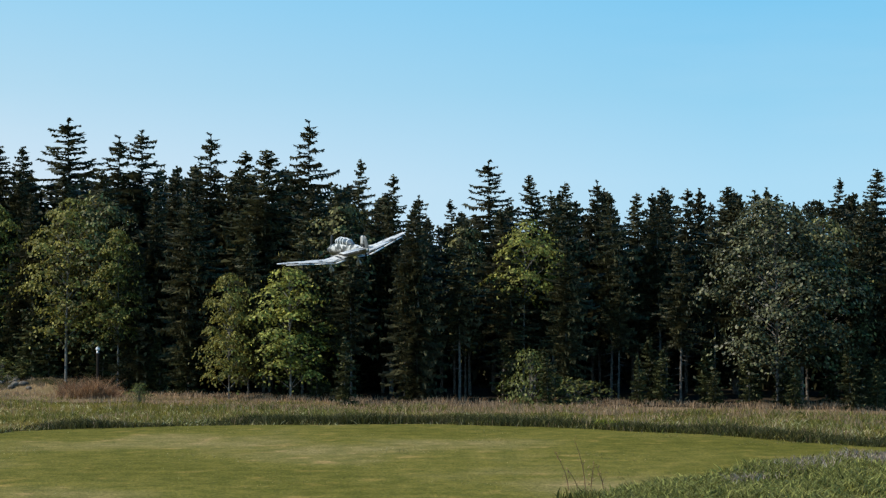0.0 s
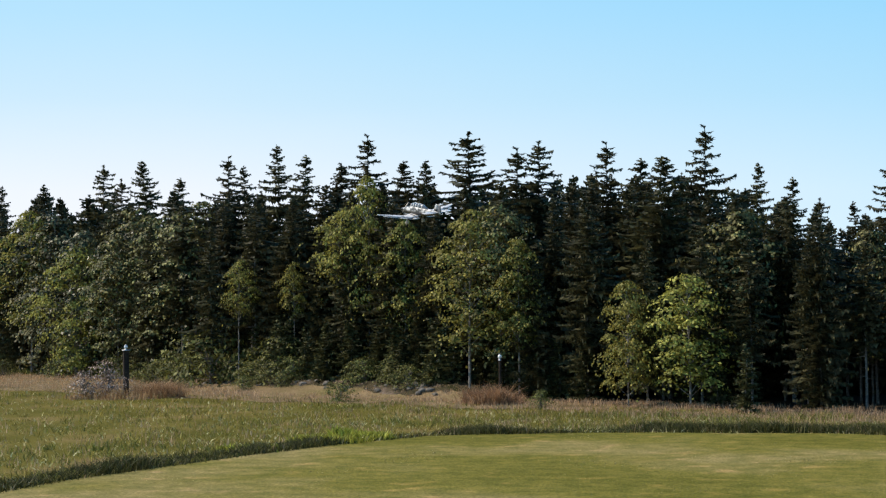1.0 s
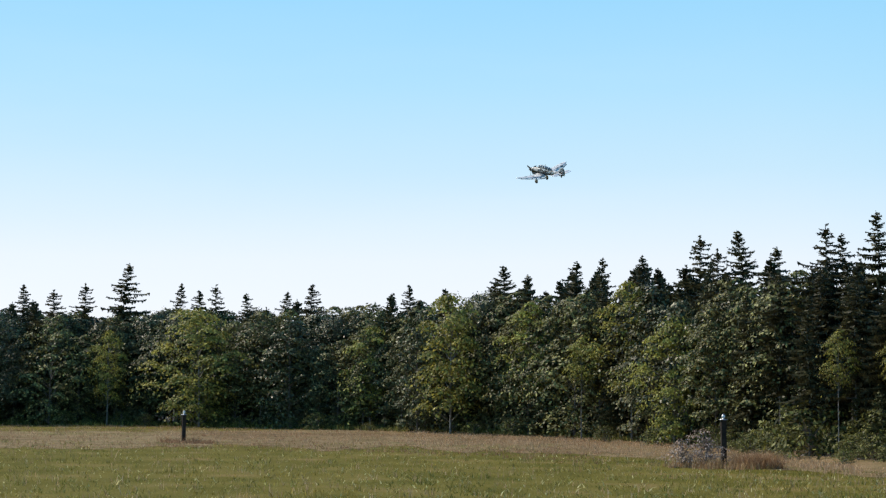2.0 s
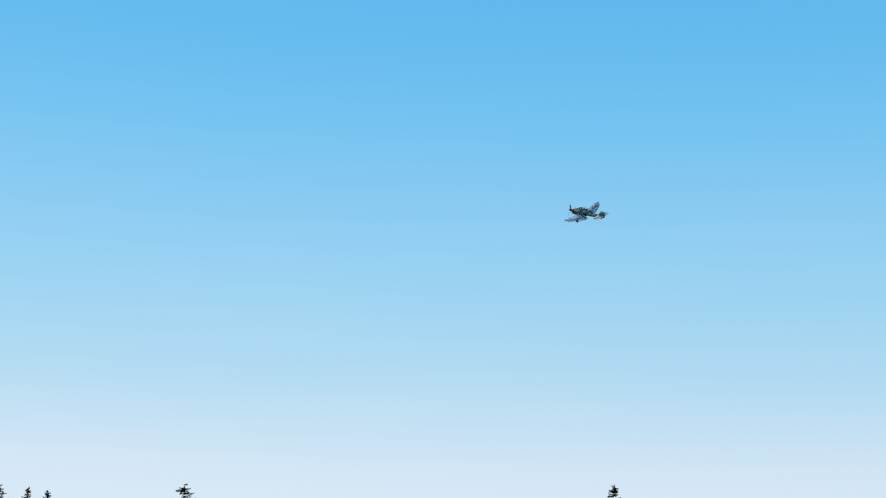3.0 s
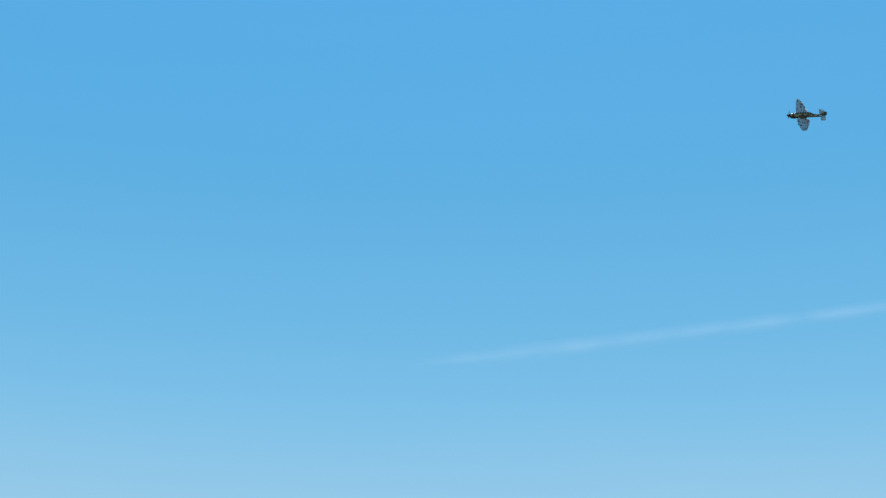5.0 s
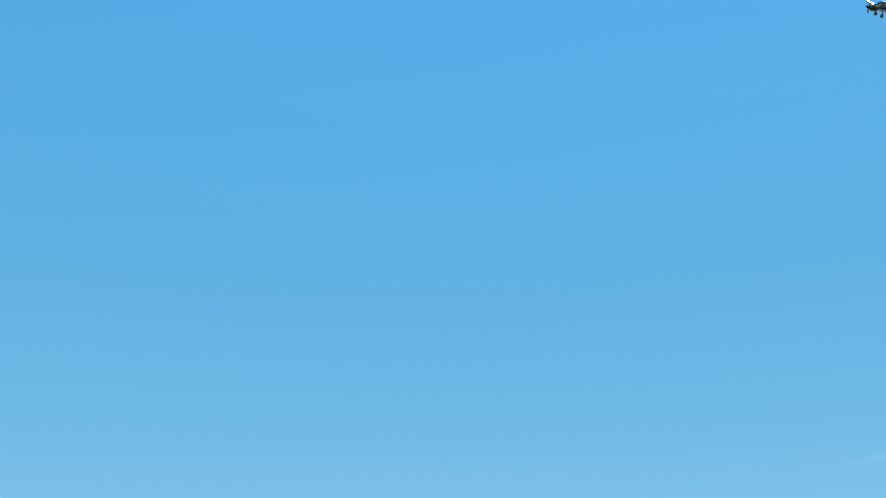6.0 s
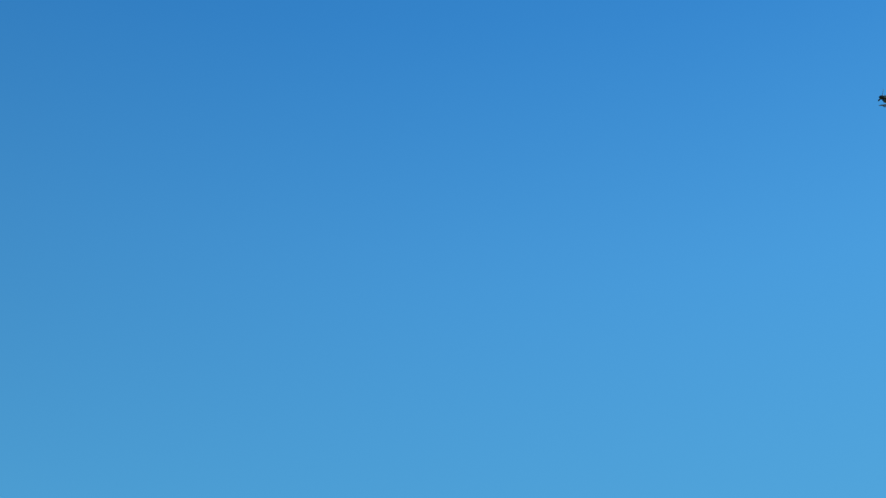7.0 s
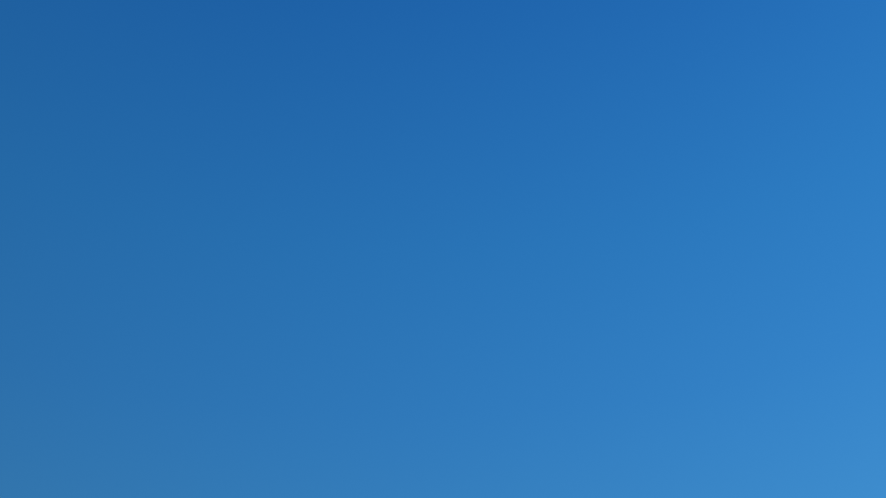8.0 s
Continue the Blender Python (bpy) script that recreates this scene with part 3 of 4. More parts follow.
def build_kinds():
    kinds = {}
    for i, (h, r, bare, ragged, slim) in enumerate([(10, 1.75, 0.12, 0.4, 0.38), (10, 1.6, 0.26, 0.6, 0.44), (10, 1.7, 0.03, 0.3, 0.55), (10, 2.1, 0.3, 0.62, 0.42), (10, 1.5, 0.38, 0.55, 0.4)]):
        kinds["spruce", i] = (h, conifer_meshes("spruce", h, r, bare, 20 + i, M_NEEDLE, ragged, slim, (1.0, 1.15, 1.0, 1.4, 1.1)[i]))
    for i in (5, 6):
        kinds["spruce", i] = (10, conifer_meshes("spruce", 10, 2.0, 0.02, 30 + i, M_NEEDLE, 0.35, 0.5, 1.0, 2.0))
    for i, (h, r) in enumerate([(3, 1.0), (3, 0.75)]):
        kinds["young", i] = (h, conifer_meshes("young", h, r, 0.02, 40 + i, M_NEEDLE_YOUNG, 0.3, 0.95))
    for i, (h, r, bare, leaf, bark) in enumerate([(8, 2.1, 0.22, M_LEAF, M_BARK), (8, 1.7, 0.3, M_LEAF, M_BARK), (8, 2.4, 0.04, M_LEAF, M_BARK), (8, 1.9, 0.05, M_LEAF_GREY, M_BARK)]):
        kinds["broad", i] = (h, broadleaf_meshes("broad", h, r, bare, 60 + i, leaf, bark, 50, 115, 0.1))
    for i, (h, r, bare) in enumerate([(8, 2.0, 0.3), (8, 1.3, 0.32), (6, 1.7, 0.2)]):
        kinds["pale", i] = (h, broadleaf_meshes("pale", h, r, bare, 80 + i, M_LEAF_LIGHT, M_BIRCH, 36, 150, 0.085))
    kinds["pale", 4] = (8, broadleaf_meshes("pale", 8, 1.7, 0.58, 88, M_LEAF_LIGHT, M_BIRCH, 22, 150, 0.085))
    kinds["broad", 4] = (8, broadleaf_meshes("broad", 8, 2.9, 0.24, 66, M_LEAF_GREY, M_BARK, 84, 150, 0.08))
    kinds["pale", 3] = (8, broadleaf_meshes("pale", 8, 2.7, 0.08, 84, M_LEAF_SUN, M_BIRCH, 48, 150, 0.1))
    kinds["amber", 0] = (8, broadleaf_meshes("amber", 8, 1.2, 0.45, 95, M_LEAF_AMBER, M_BARK, 26, 70, 0.1))
    for i, (h, r) in enumerate([(1.6, 1.1), (1.2, 1.0)]):
        kinds["shrub", i] = (h, broadleaf_meshes("shrub", h, r, 0.08, 100 + i, M_SHRUB, M_BARK, 26, 60, 0.062))
    return kinds


WORDS = {"spruce": ("spruce_tree", "dark green spruce at the edge of the wood", "tree", "spruces of the wood"),
         "young": ("young_spruce", "small green spruce at the foot of the wood", "tree", "young spruces at the wood's edge"),
         "broad": ("leafy_tree", "dark green leafy tree in the wood", "tree", "leafy trees of the wood"),
         "pale": ("birch_tree", "sunlit yellow-green birch before dark spruces", "tree", "birches at the wood's edge"),
         "amber": ("leafy_tree", "small leafy tree turning amber among dark spruces", "tree", "leafy trees of the wood"),
         "shrub": ("shrub", "low green shrub at the foot of the wood", "shrub", "shrubs along the wood")}
FIRST = {}


def plant(kinds, kind, variant, turn, dist, height, spin, widen=1.0):
    h, meshes = kinds[kind, variant]
    x, y = at(turn, dist)
    s = height / h
    m = pose(x, y, ground_z(x, y) - 0.03, 0, 0, spin) @ Matrix.Diagonal((s * widen, s * widen, s, 1))
    if (kind, variant) not in FIRST:
        FIRST[kind, variant] = tree(*WORDS[kind], meshes)
        FIRST[kind, variant].matrix_basis = m
        return FIRST[kind, variant]
    ob = FIRST[kind, variant]
    kids, twin = list(ob.children), ob.copy()
    scene.collection.objects.link(twin)
    twin.matrix_basis = m
    for o in kids:
        piece = o.copy()
        scene.collection.objects.link(piece)
        piece.parent = twin
    return twin


# spruces that stand out of the skyline: turn, height of the top in degrees
SPIRES_A = [(-15.2, 5.0), (-14.0, 4.7), (-10.4, 4.5), (-8.0, 4.5), (-7.0, 4.3), (-5.64, 4.75), (-4.5, 4.7), (-3.28, 5.0), (-1.8, 5.5),
            (-0.4, 4.1), (0.94, 4.25), (1.9, 5.0), (3.0, 5.6), (3.9, 4.7), (4.87, 6.95), (6.2, 5.9), (7.3, 5.8), (8.4, 6.45), (9.6, 4.9)]
SPIRES_B = [(10.9, 6.5), (11.6, 6.2), (13.2, 6.5), (14.9, 5.3), (15.5, 5.3), (17.0, 6.25), (18.2, 5.3), (19.4, 5.5), (20.3, 5.9), (21.4, 5.2),
            (22.0, 5.5), (23.9, 4.9), (25.0, 5.6), (25.9, 5.0), (26.53, 5.55), (28.6, 5.0), (29.9, 4.9), (31.0, 4.75), (33.47, 4.6)]
SPIRES_C = [(36.96, 3.9), (37.6, 3.6), (40.4, 3.9), (41.4, 3.6), (42.7, 3.5), (43.86, 3.8), (44.5, 3.6), (45.17, 3.85), (47.08, 4.5),
            (48.52, 3.75), (49.6, 3.5), (50.51, 3.7), (54.0, 3.2), (55.6, 3.15), (57.2, 3.2)]
SKYLINE = [(-60, 3.8), (-16, 3.9), (-10, 3.9), (-6, 4.0), (-3, 3.9), (-1, 3.6), (0.4, 3.0), (1.5, 3.6), (4, 4.6), (8, 4.8), (14, 4.7), (18, 4.6), (22, 4.4), (25, 4.3),
           (28, 4.45), (33, 4.1), (36, 3.6), (40, 3.25), (46, 3.1), (52, 3.05), (58, 2.9), (90, 2.7)]
SPIRES_D = [(60.4, 3.3, 1.0), (62.2, 4.05, 1.35), (64.6, 3.2, 1.0), (66.2, 3.1, 1.0), (67.0, 3.66, 0.9), (67.7, 3.75, 0.9), (68.55, 3.75, 1.0), (69.6, 3.5, 1.0), (70.5, 3.2, 1.1)]
BROAD_TOPS = {13.2: 1.5, 11.6: 1.2, 10.9: 1.2, 8.4: 1.05, 4.87: 0.95, -1.8: 1.2, 26.53: 1.1, 17.0: 1.0}
# single trees before the wood: kind, variant, turn, distance, height, widen
SINGLES = [("pale", 0, 13.4, 66.5, 7.5, 1.0), ("pale", 2, 5.5, 58.9, 4.73, 1.15), ("pale", 2, 7.7, 59.4, 4.54, 0.85), ("pale", 4, -2.9, 57.9, 6.55, 1.0),
           ("broad", 4, -11.9, 54.8, 7.02, 1.0), ("broad", 0, -13.6, 57.4, 6.45, 1.0), ("pale", 3, 27.4, 99.5, 8.2, 0.85), ("pale", 4, 21.7, 80, 6, 0.75), ("pale", 4, 19.7, 77.6, 5.4, 0.6),
           ("pale", 4, 18, 75.2, 7.8, 0.9), ("pale", 0, 17, 74, 9.2, 0.62), ("pale", 1, 15.7, 71.6, 7.3, 0.8), ("pale", 1, 11.6, 65.4, 6.66, 0.85), ("broad", 1, 3.6, 61.4, 7.42, 1.0), ("spruce", 2, 0.94, 57.4, 7.31, 0.95),
           ("broad", 1, -0.8, 60.4, 6.46, 0.8), ("pale", 0, 28.9, 109, 10.8, 0.9), ("pale", 4, 30.7, 112, 7.2, 0.9), ("pale", 2, 38.3, 136, 8.5, 1.0), ("pale", 3, 44.4, 143, 10.6, 1.15), ("broad", 2, 49.6, 150, 10, 1.1), ("amber", 0, 12.4, 71.5, 8.3, 0.65),
           ("pale", 2, 35.4, 124, 10.6, 1.0), ("broad", 3, 36.6, 128, 8.4, 1.0), ("broad", 3, 41.2, 139, 9.6, 1.2), ("broad", 4, 51.7, 150, 9.4, 1.1), ("pale", 0, 47.6, 148, 8.6, 0.8), ("pale", 0, 32.6, 120, 10, 0.9),
           ("shrub", 0, -3.1, 55.4, 2, 0.7), ("shrub", 1, -4.7, 55, 0.9, 1.4), ("shrub", 0, 20.2, 77.5, 2, 1.2), ("shrub", 1, 22.6, 82, 2.6, 1.0),
           ("young", 0, -12.5, 53.2, 1.7, 0.9), ("young", 1, -14.4, 52.6, 2.2, 1.0), ("young", 0, -15.3, 53, 1.4, 1.0), ("young", 0, 15.2, 70.5, 2.9, 1.1), ("young", 1, 16, 71, 2.5, 1.2), ("young", 0, 14.4, 69.5, 2.4, 1.1)]


def build_wood():
    kinds = build_kinds()
    rng = random.Random(5)
    top = lambda deg, d: 3.2 + d * tan(radians(deg))
    for turn, deg in SPIRES_A + SPIRES_B + SPIRES_C:
        d = table(WOOD_EDGE, turn) + rng.uniform(3, 7)
        v = rng.choice((0, 1, 2, 3, 1)) if turn < 34 else rng.choice((1, 3, 4))
        wide = rng.uniform(0.8, 1.3)
        if turn in BROAD_TOPS:
            v, wide = 3, BROAD_TOPS[turn]
        plant(kinds, "spruce", v, turn, d, top(deg, d), rng.uniform(0, 360), wide)
    for i, (turn, deg, wide) in enumerate(SPIRES_D):
        d = table(WOOD_EDGE, turn) + 4 + (i % 3)
        plant(kinds, "spruce", (3, 1, 4)[i % 3] if wide < 1.3 else 3, turn, d, top(deg, d), 77.0 * i, wide)
    for kind, v, turn, d, height, wide in SINGLES:
        plant(kinds, kind, v, turn, d, height, rng.uniform(0, 360), wide)
    # the wood in rows, closer in front
    for row, (back, step) in enumerate([(1.2, 1.8), (3.6, 1.7), (6.5, 1.9), (10.5, 2.4), (14, 2.4), (20, 2.2)]):
        turn = -24.0
        while turn < 66:
            d = table(WOOD_EDGE, turn) + back + rng.uniform(-0.9, 1.2)
            turn += math.degrees(step * rng.uniform(0.7, 1.3) / d)
            leafy = 0.02 if turn < 12 else 0.1 if turn < 22 else 0.45 if turn < 33 else 0.86
            deg = table(SKYLINE, turn) * (rng.uniform(0.84, 1.06) if row and turn > 26 else rng.uniform(0.84, 1.03) if row and turn > 12.5 else rng.uniform(0.93, 1.13) if row else rng.uniform(0.5, 0.95))
            if rng.random() < leafy and (row < 3 or turn > 33):
                deg *= 0.88 if row else 0.95
                plant(kinds, "broad", rng.choice((0, 1, 2)) if turn < 24 else rng.choice((0, 2, 2, 3, 4)), turn, d, top(deg, d), rng.uniform(0, 360), rng.uniform(0.85, 1.15))
            else:
                v = rng.choice((5, 6)) if row > 2 or (row and turn > 34) else rng.choice((1, 3, 4, 4, 0)) if turn < 2 else rng.choice((0, 1, 2, 3))
                plant(kinds, "spruce", v, turn, d, top(deg, d), rng.uniform(0, 360), rng.uniform(0.85, 1.15))
    # young spruces and shrubs along the foot
    turn = -20.0
    while turn < 60:
        d = table(WOOD_EDGE, turn) - rng.uniform(0.2, 2.2)
        turn += math.degrees(rng.uniform(1.0, 3.6) * (2.6 if -9 < turn < 11 else 1.0) / d)
        if rng.random() < (0.75 if turn < 10 else 0.35):
            plant(kinds, "young", rng.choice((0, 1)), turn, d, rng.uniform(1.2, 2.9), rng.uniform(0, 360))
        else:
            plant(kinds, "shrub", rng.choice((0, 1)), turn, d, rng.uniform(0.6, 1.4), rng.uniform(0, 360), 0.9)
    for _ in range(80):
        turn = rng.uniform(14.5, 27)
        d = table(WOOD_EDGE, turn) - rng.uniform(-0.5, 3.4) - (1.6 if rng.random() < 0.4 else 0)
        plant(kinds, "shrub", rng.choice((0, 1)), turn, d, rng.uniform(0.45, 1.35), rng.uniform(0, 360), rng.uniform(0.8, 1.2))
    for _ in range(42):
        turn = rng.uniform(13.5, 30)
        plant(kinds, "young", rng.choice((0, 1)), turn, table(WOOD_EDGE, turn) - rng.uniform(0.2, 3.0), rng.uniform(0.9, 3.0), rng.uniform(0, 360))
    for _ in range(15):
        turn = rng.uniform(8.6, 13.8)
        plant(kinds, "young", rng.choice((0, 1)), turn, table(WOOD_EDGE, turn) - rng.uniform(-0.6, 1.2), rng.uniform(1.2, 3.0), rng.uniform(0, 360), 1.15)
    for _ in range(16):
        turn = rng.uniform(-16, 8)
        plant(kinds, "young", rng.choice((0, 1)), turn, table(WOOD_EDGE, turn) + rng.uniform(-0.3, 1.4), rng.uniform(1.0, 2.6), rng.uniform(0, 360), 1.0)
    for _ in range(26):
        turn = rng.uniform(13.8, 18.6)
        plant(kinds, "young", rng.choice((0, 1)), turn, table(WOOD_EDGE, turn) - rng.uniform(0.5, 3.2), rng.uniform(1.4, 2.9), rng.uniform(0, 360), 1.15)


# ------------------------------------------------------------------ the model aeroplane (nose to +x, left wing to +y)
def camouflage(name, white_share):
    """Worn white over dark green-grey on top; dull near-black below, where backlit shade is put into the colour."""
    def build(nt, bsdf):
        w = white_share
        a, tex = noise_ramp(nt, 12.0, [(0.0, (0.72, 0.72, 0.7)), (w, (0.68, 0.68, 0.66)), (w + 0.05, (0.1, 0.105, 0.1)), (1.0, (0.05, 0.055, 0.05))], 4)
        b, fine = noise_ramp(nt, 60.0, [(0.3, (0.86, 0.86, 0.86)), (0.7, (1.0, 1.0, 1.0))], 4)
        tc = nt.nodes.new("ShaderNodeTexCoord")
        sep = nt.nodes.new("ShaderNodeSeparateXYZ")
        nt.links.new(tc.outputs["Normal"], sep.inputs[0])
        under = nt.nodes.new("ShaderNodeMapRange")
        under.inputs["From Min"].default_value, under.inputs["From Max"].default_value = 0.1, -0.2
        nt.links.new(sep.outputs["Z"], under.inputs["Value"])
        top = mixed(nt, a, b, 1.0, "MULTIPLY")
        # downward faces darkened in the colour to stand for their backlit shade
        nt.links.new(mixed(nt, top, (0.036, 0.034, 0.032), under.outputs[0]), bsdf.inputs["Base Color"])
        bsdf.inputs["Roughness"].default_value = 0.45
    return material(name, build)


M_CAMO = camouflage("white_winter_camouflage", 0.555)
M_CAMO_BODY = camouflage("patchy_winter_camouflage", 0.485)
M_WHITE = plain("white_foam_paint", (0.8, 0.8, 0.78), 0.4, 0, 0.06, 30)
M_FAIRING = plain("pale_grey_paint", (0.38, 0.38, 0.38), 0.4, 0, 0.1, 30)
M_DARK = plain("dark_grey_paint", (0.04, 0.042, 0.045), 0.45, 0, 0.2, 30)
M_GREY = plain("blue_grey_paint", (0.13, 0.14, 0.15), 0.45, 0, 0.1, 20)
M_YELLOW = plain("yellow_paint", (0.28, 0.11, 0.015), 0.45, 0, 0.08, 20)
M_TYRE = plain("black_rubber", (0.02, 0.02, 0.02), 0.85, 0, 0.2, 40)
M_CANOPY = plain("smoked_canopy_plastic", (0.1, 0.12, 0.14), 0.08, 0, 0.1, 10)
M_GLOBE = plain("white_lamp_globe", (0.85, 0.85, 0.82), 0.18, 0, 0.04, 10)
M_POST = plain("dark_stained_post_wood", (0.03, 0.022, 0.017), 0.7, 0, 0.4, 6, 0.01)
M_CAP = plain("weathered_grey_metal", (0.4, 0.41, 0.42), 0.4, 0.7, 0.15, 30)


def loft(rings, mat, name, smooth=True):
    """A closed skin over rings of equal point counts, capped at both ends."""
    n, verts, faces = len(rings[0]), [], []
    for ring in rings:
        verts += [tuple(q) for q in ring]
    for i in range(len(rings) - 1):
        for k in range(n):
            k2 = (k + 1) % n
            faces.append((i * n + k, i * n + k2, (i + 1) * n + k2, (i + 1) * n + k))
    faces.append(tuple(range(n - 1, -1, -1)))
    faces.append(tuple((len(rings) - 1) * n + k for k in range(n)))
    me = mesh_of(name, verts, faces, mat, smooth)
    bm = bmesh.new()
    bm.from_mesh(me)
    bmesh.ops.recalc_face_normals(bm, faces=bm.faces)
    bm.to_mesh(me)
    bm.free()
    return me


def oval(x, w, h, zc, n=16, square=2.4):
    """A rounded body section across x."""
    ring = []
    for k in range(n):
        a = 2 * pi * k / n
        c, s = cos(a), sin(a)
        ring.append((x, w * math.copysign(abs(c) ** (2 / square), c), zc + h * math.copysign(abs(s) ** (2 / square), s)))
    return ring


FOIL = [(0.0, 0.0), (0.02, 0.25), (0.1, 0.75), (0.3, 1.0), (0.6, 0.7), (1.0, 0.06), (1.0, -0.06), (0.6, -0.4), (0.3, -0.6), (0.1, -0.45), (0.02, -0.18)]


def foil(y, lead, chord, z, thick, grow=0.0):
    """A wing section at y, its leading edge at x = lead."""
    return [(lead + grow - (chord + 2 * grow) * u, y, z + (thick * chord / 2 + grow) * v) for u, v in FOIL]


def wing_at(y):
    """Leading edge, chord and height of the bent wing at y."""
    return (table([(0, 0.15), (0.2, 0.15), (0.55, 0.125), (0.68, 0.105), (0.73, 0.085), (0.75, 0.055)], y),
            table([(0, 0.29), (0.2, 0.285), (0.55, 0.185), (0.68, 0.12), (0.73, 0.075), (0.75, 0.03)], y),
            table([(0, -0.07), (0.18, -0.094), (0.55, -0.028), (0.75, 0.008)], y))


def slab(points, y0, y1, mat, name):
    """A plate of the given x-z outline between two y."""
    return loft([[(x, y0, z) for x, z in points], [(x, y1, z) for x, z in points]], mat, name, False)


def build_aeroplane():
    plane = tagged(new("model_aeroplane"), "white and grey model dive bomber with bent wings in flight", "model aeroplane")
    body = [(0.352, 0.044, 0.047, -0.036), (0.33, 0.05, 0.057, -0.034), (0.27, 0.055, 0.066, -0.027), (0.17, 0.058, 0.073, -0.014), (0.04, 0.06, 0.076, 0.0),
            (-0.12, 0.056, 0.073, 0.002), (-0.3, 0.046, 0.06, 0.006), (-0.46, 0.034, 0.046, 0.012), (-0.6, 0.022, 0.034, 0.02), (-0.69, 0.008, 0.02, 0.026)]
    part("fuselage", loft([oval(*q) for q in body], M_CAMO_BODY, "fuselage"), None, plane, "white fuselage with dark grey camouflage patches")
    part("radiator", loft([oval(x, w, h, z, 12, 3.5) for x, w, h, z in ((0.338, 0.036, 0.026, -0.086), (0.31, 0.043, 0.036, -0.097), (0.2, 0.045, 0.038, -0.094), (0.1, 0.03, 0.02, -0.075))], M_GREY, "radiator"), None, plane)
    # long glazed cockpit
    glass = [(0.16, 0.026, 0.008, 0.058), (0.11, 0.036, 0.034, 0.07), (0.04, 0.04, 0.05, 0.076), (-0.1, 0.04, 0.05, 0.074), (-0.2, 0.036, 0.044, 0.07), (-0.27, 0.026, 0.024, 0.066), (-0.3, 0.014, 0.008, 0.062)]
    hood = part("canopy", loft([oval(x, w, h, z, 14) for x, w, h, z in glass], M_CANOPY, "canopy"), None, plane, "smoked glazed cockpit canopy with white frames")
    for x, w, h, z in ((0.11, 0.036, 0.032, 0.076), (0.04, 0.04, 0.05, 0.076), (-0.03, 0.04, 0.05, 0.075), (-0.1, 0.04, 0.05, 0.074), (-0.2, 0.036, 0.044, 0.07)):
        part("canopy_frame", loft([oval(x + 0.006, w + 0.003, h + 0.003, z, 14), oval(x - 0.006, w + 0.003, h + 0.003, z, 14)], M_WHITE, "canopy_frame"), None, hood)
    part("canopy_rail", slab([(0.09, 0.118), (0.04, 0.129), (-0.1, 0.127), (-0.2, 0.117), (-0.2, 0.108), (0.09, 0.108)], -0.005, 0.005, M_WHITE, "canopy_rail"), None, hood)
    # propeller on its spinner, turning
    prop = part("propeller", loft([oval(x, r, r, 0, 14, 2.0) for x, r in ((-0.03, 0.047), (0.0, 0.046), (0.03, 0.037), (0.055, 0.022), (0.067, 0.004))], M_DARK, "propeller"), None, plane, "dark spinner with three blades")
    prop.location = (0.388, 0, -0.036)
    for k in range(3):
        rings = []
        for r, c, tw in ((0.03, 0.016, 60), (0.06, 0.03, 48), (0.11, 0.034, 34), (0.15, 0.026, 27), (0.168, 0.008, 25)):
            a = radians(tw)
            rings.append([(c / 2 * sin(a) * u + 0.003 * cos(a) * v, c / 2 * cos(a) * u - 0.003 * sin(a) * v, r) for u, v in ((-1, 0), (0, 1), (1, 0), (0, -1))])
        blade = part("blade", loft(rings, M_DARK, "blade"), None, prop)
        blade.rotation_euler = (2 * pi * k / 3, 0, 0)
    # wings: down to the bend, then up
    for side, sg in (("left_wing", 1), ("right_wing", -1)):
        stations = (0.0, 0.06, 0.13, 0.2, 0.3, 0.42, 0.55, 0.62, 0.68, 0.73, 0.75)
        wing = part(side, loft([foil(sg * y, *wing_at(y), 0.13) for y in stations], M_CAMO, side), None, plane, "bent white wing with grey patches")
        part("wing_root_walkway", loft([foil(sg * y, wing_at(y)[0] - 0.03, wing_at(y)[1] * 0.82, wing_at(y)[2] + 0.003, 0.14) for y in (0.075, 0.1)], M_DARK, "walkway"), None, wing, "dark walkway strip")
        part("underside_band", loft([foil(sg * y, wing_at(y)[0], wing_at(y)[1] * 0.9, wing_at(y)[2] - 0.0035, 0.125) for y in (0.5, 0.56, 0.62)], M_YELLOW, "underside_band"), None, wing, "yellow band under the wing")
        part("wing_tip", loft([foil(sg * y, *wing_at(y), 0.13, 0.0015) for y in (0.72, 0.735, 0.75, 0.754)], M_WHITE, "wing_tip"), None, wing, "plain white wing tip")
        for name, y0, y1 in (("flap", 0.07, 0.19), ("flap", 0.21, 0.4), ("aileron", 0.41, 0.68)):
            ends = []
            for y in (y0, y1):
                lead, chord, z = wing_at(y)
                cf = 0.06 * chord / 0.25 + 0.012
                x1 = lead - chord - 0.003
                ends.append([(x1 + 0.0, sg * y, z - 0.012), (x1 - 0.3 * cf, sg * y, z - 0.007), (x1 - cf, sg * y, z - 0.013), (x1 - 0.3 * cf, sg * y, z - 0.016)])
            part(name, loft(ends, M_CAMO, name), None, wing, "white slotted control surface")
        for y in (0.09, 0.2, 0.305, 0.41, 0.54, 0.67):
            lead, chord, z = wing_at(y)
            part("hinge", slab([(lead - chord + 0.02, z - 0.002), (lead - chord - 0.02, z - 0.004), (lead - chord - 0.03, z - 0.018), (lead - chord + 0.01, z - 0.016)], sg * y - 0.003, sg * y + 0.003, M_DARK, "hinge"), None, wing)
        # trousered wheel legs at the bend
        z = wing_at(0.16)[2] - 0.005
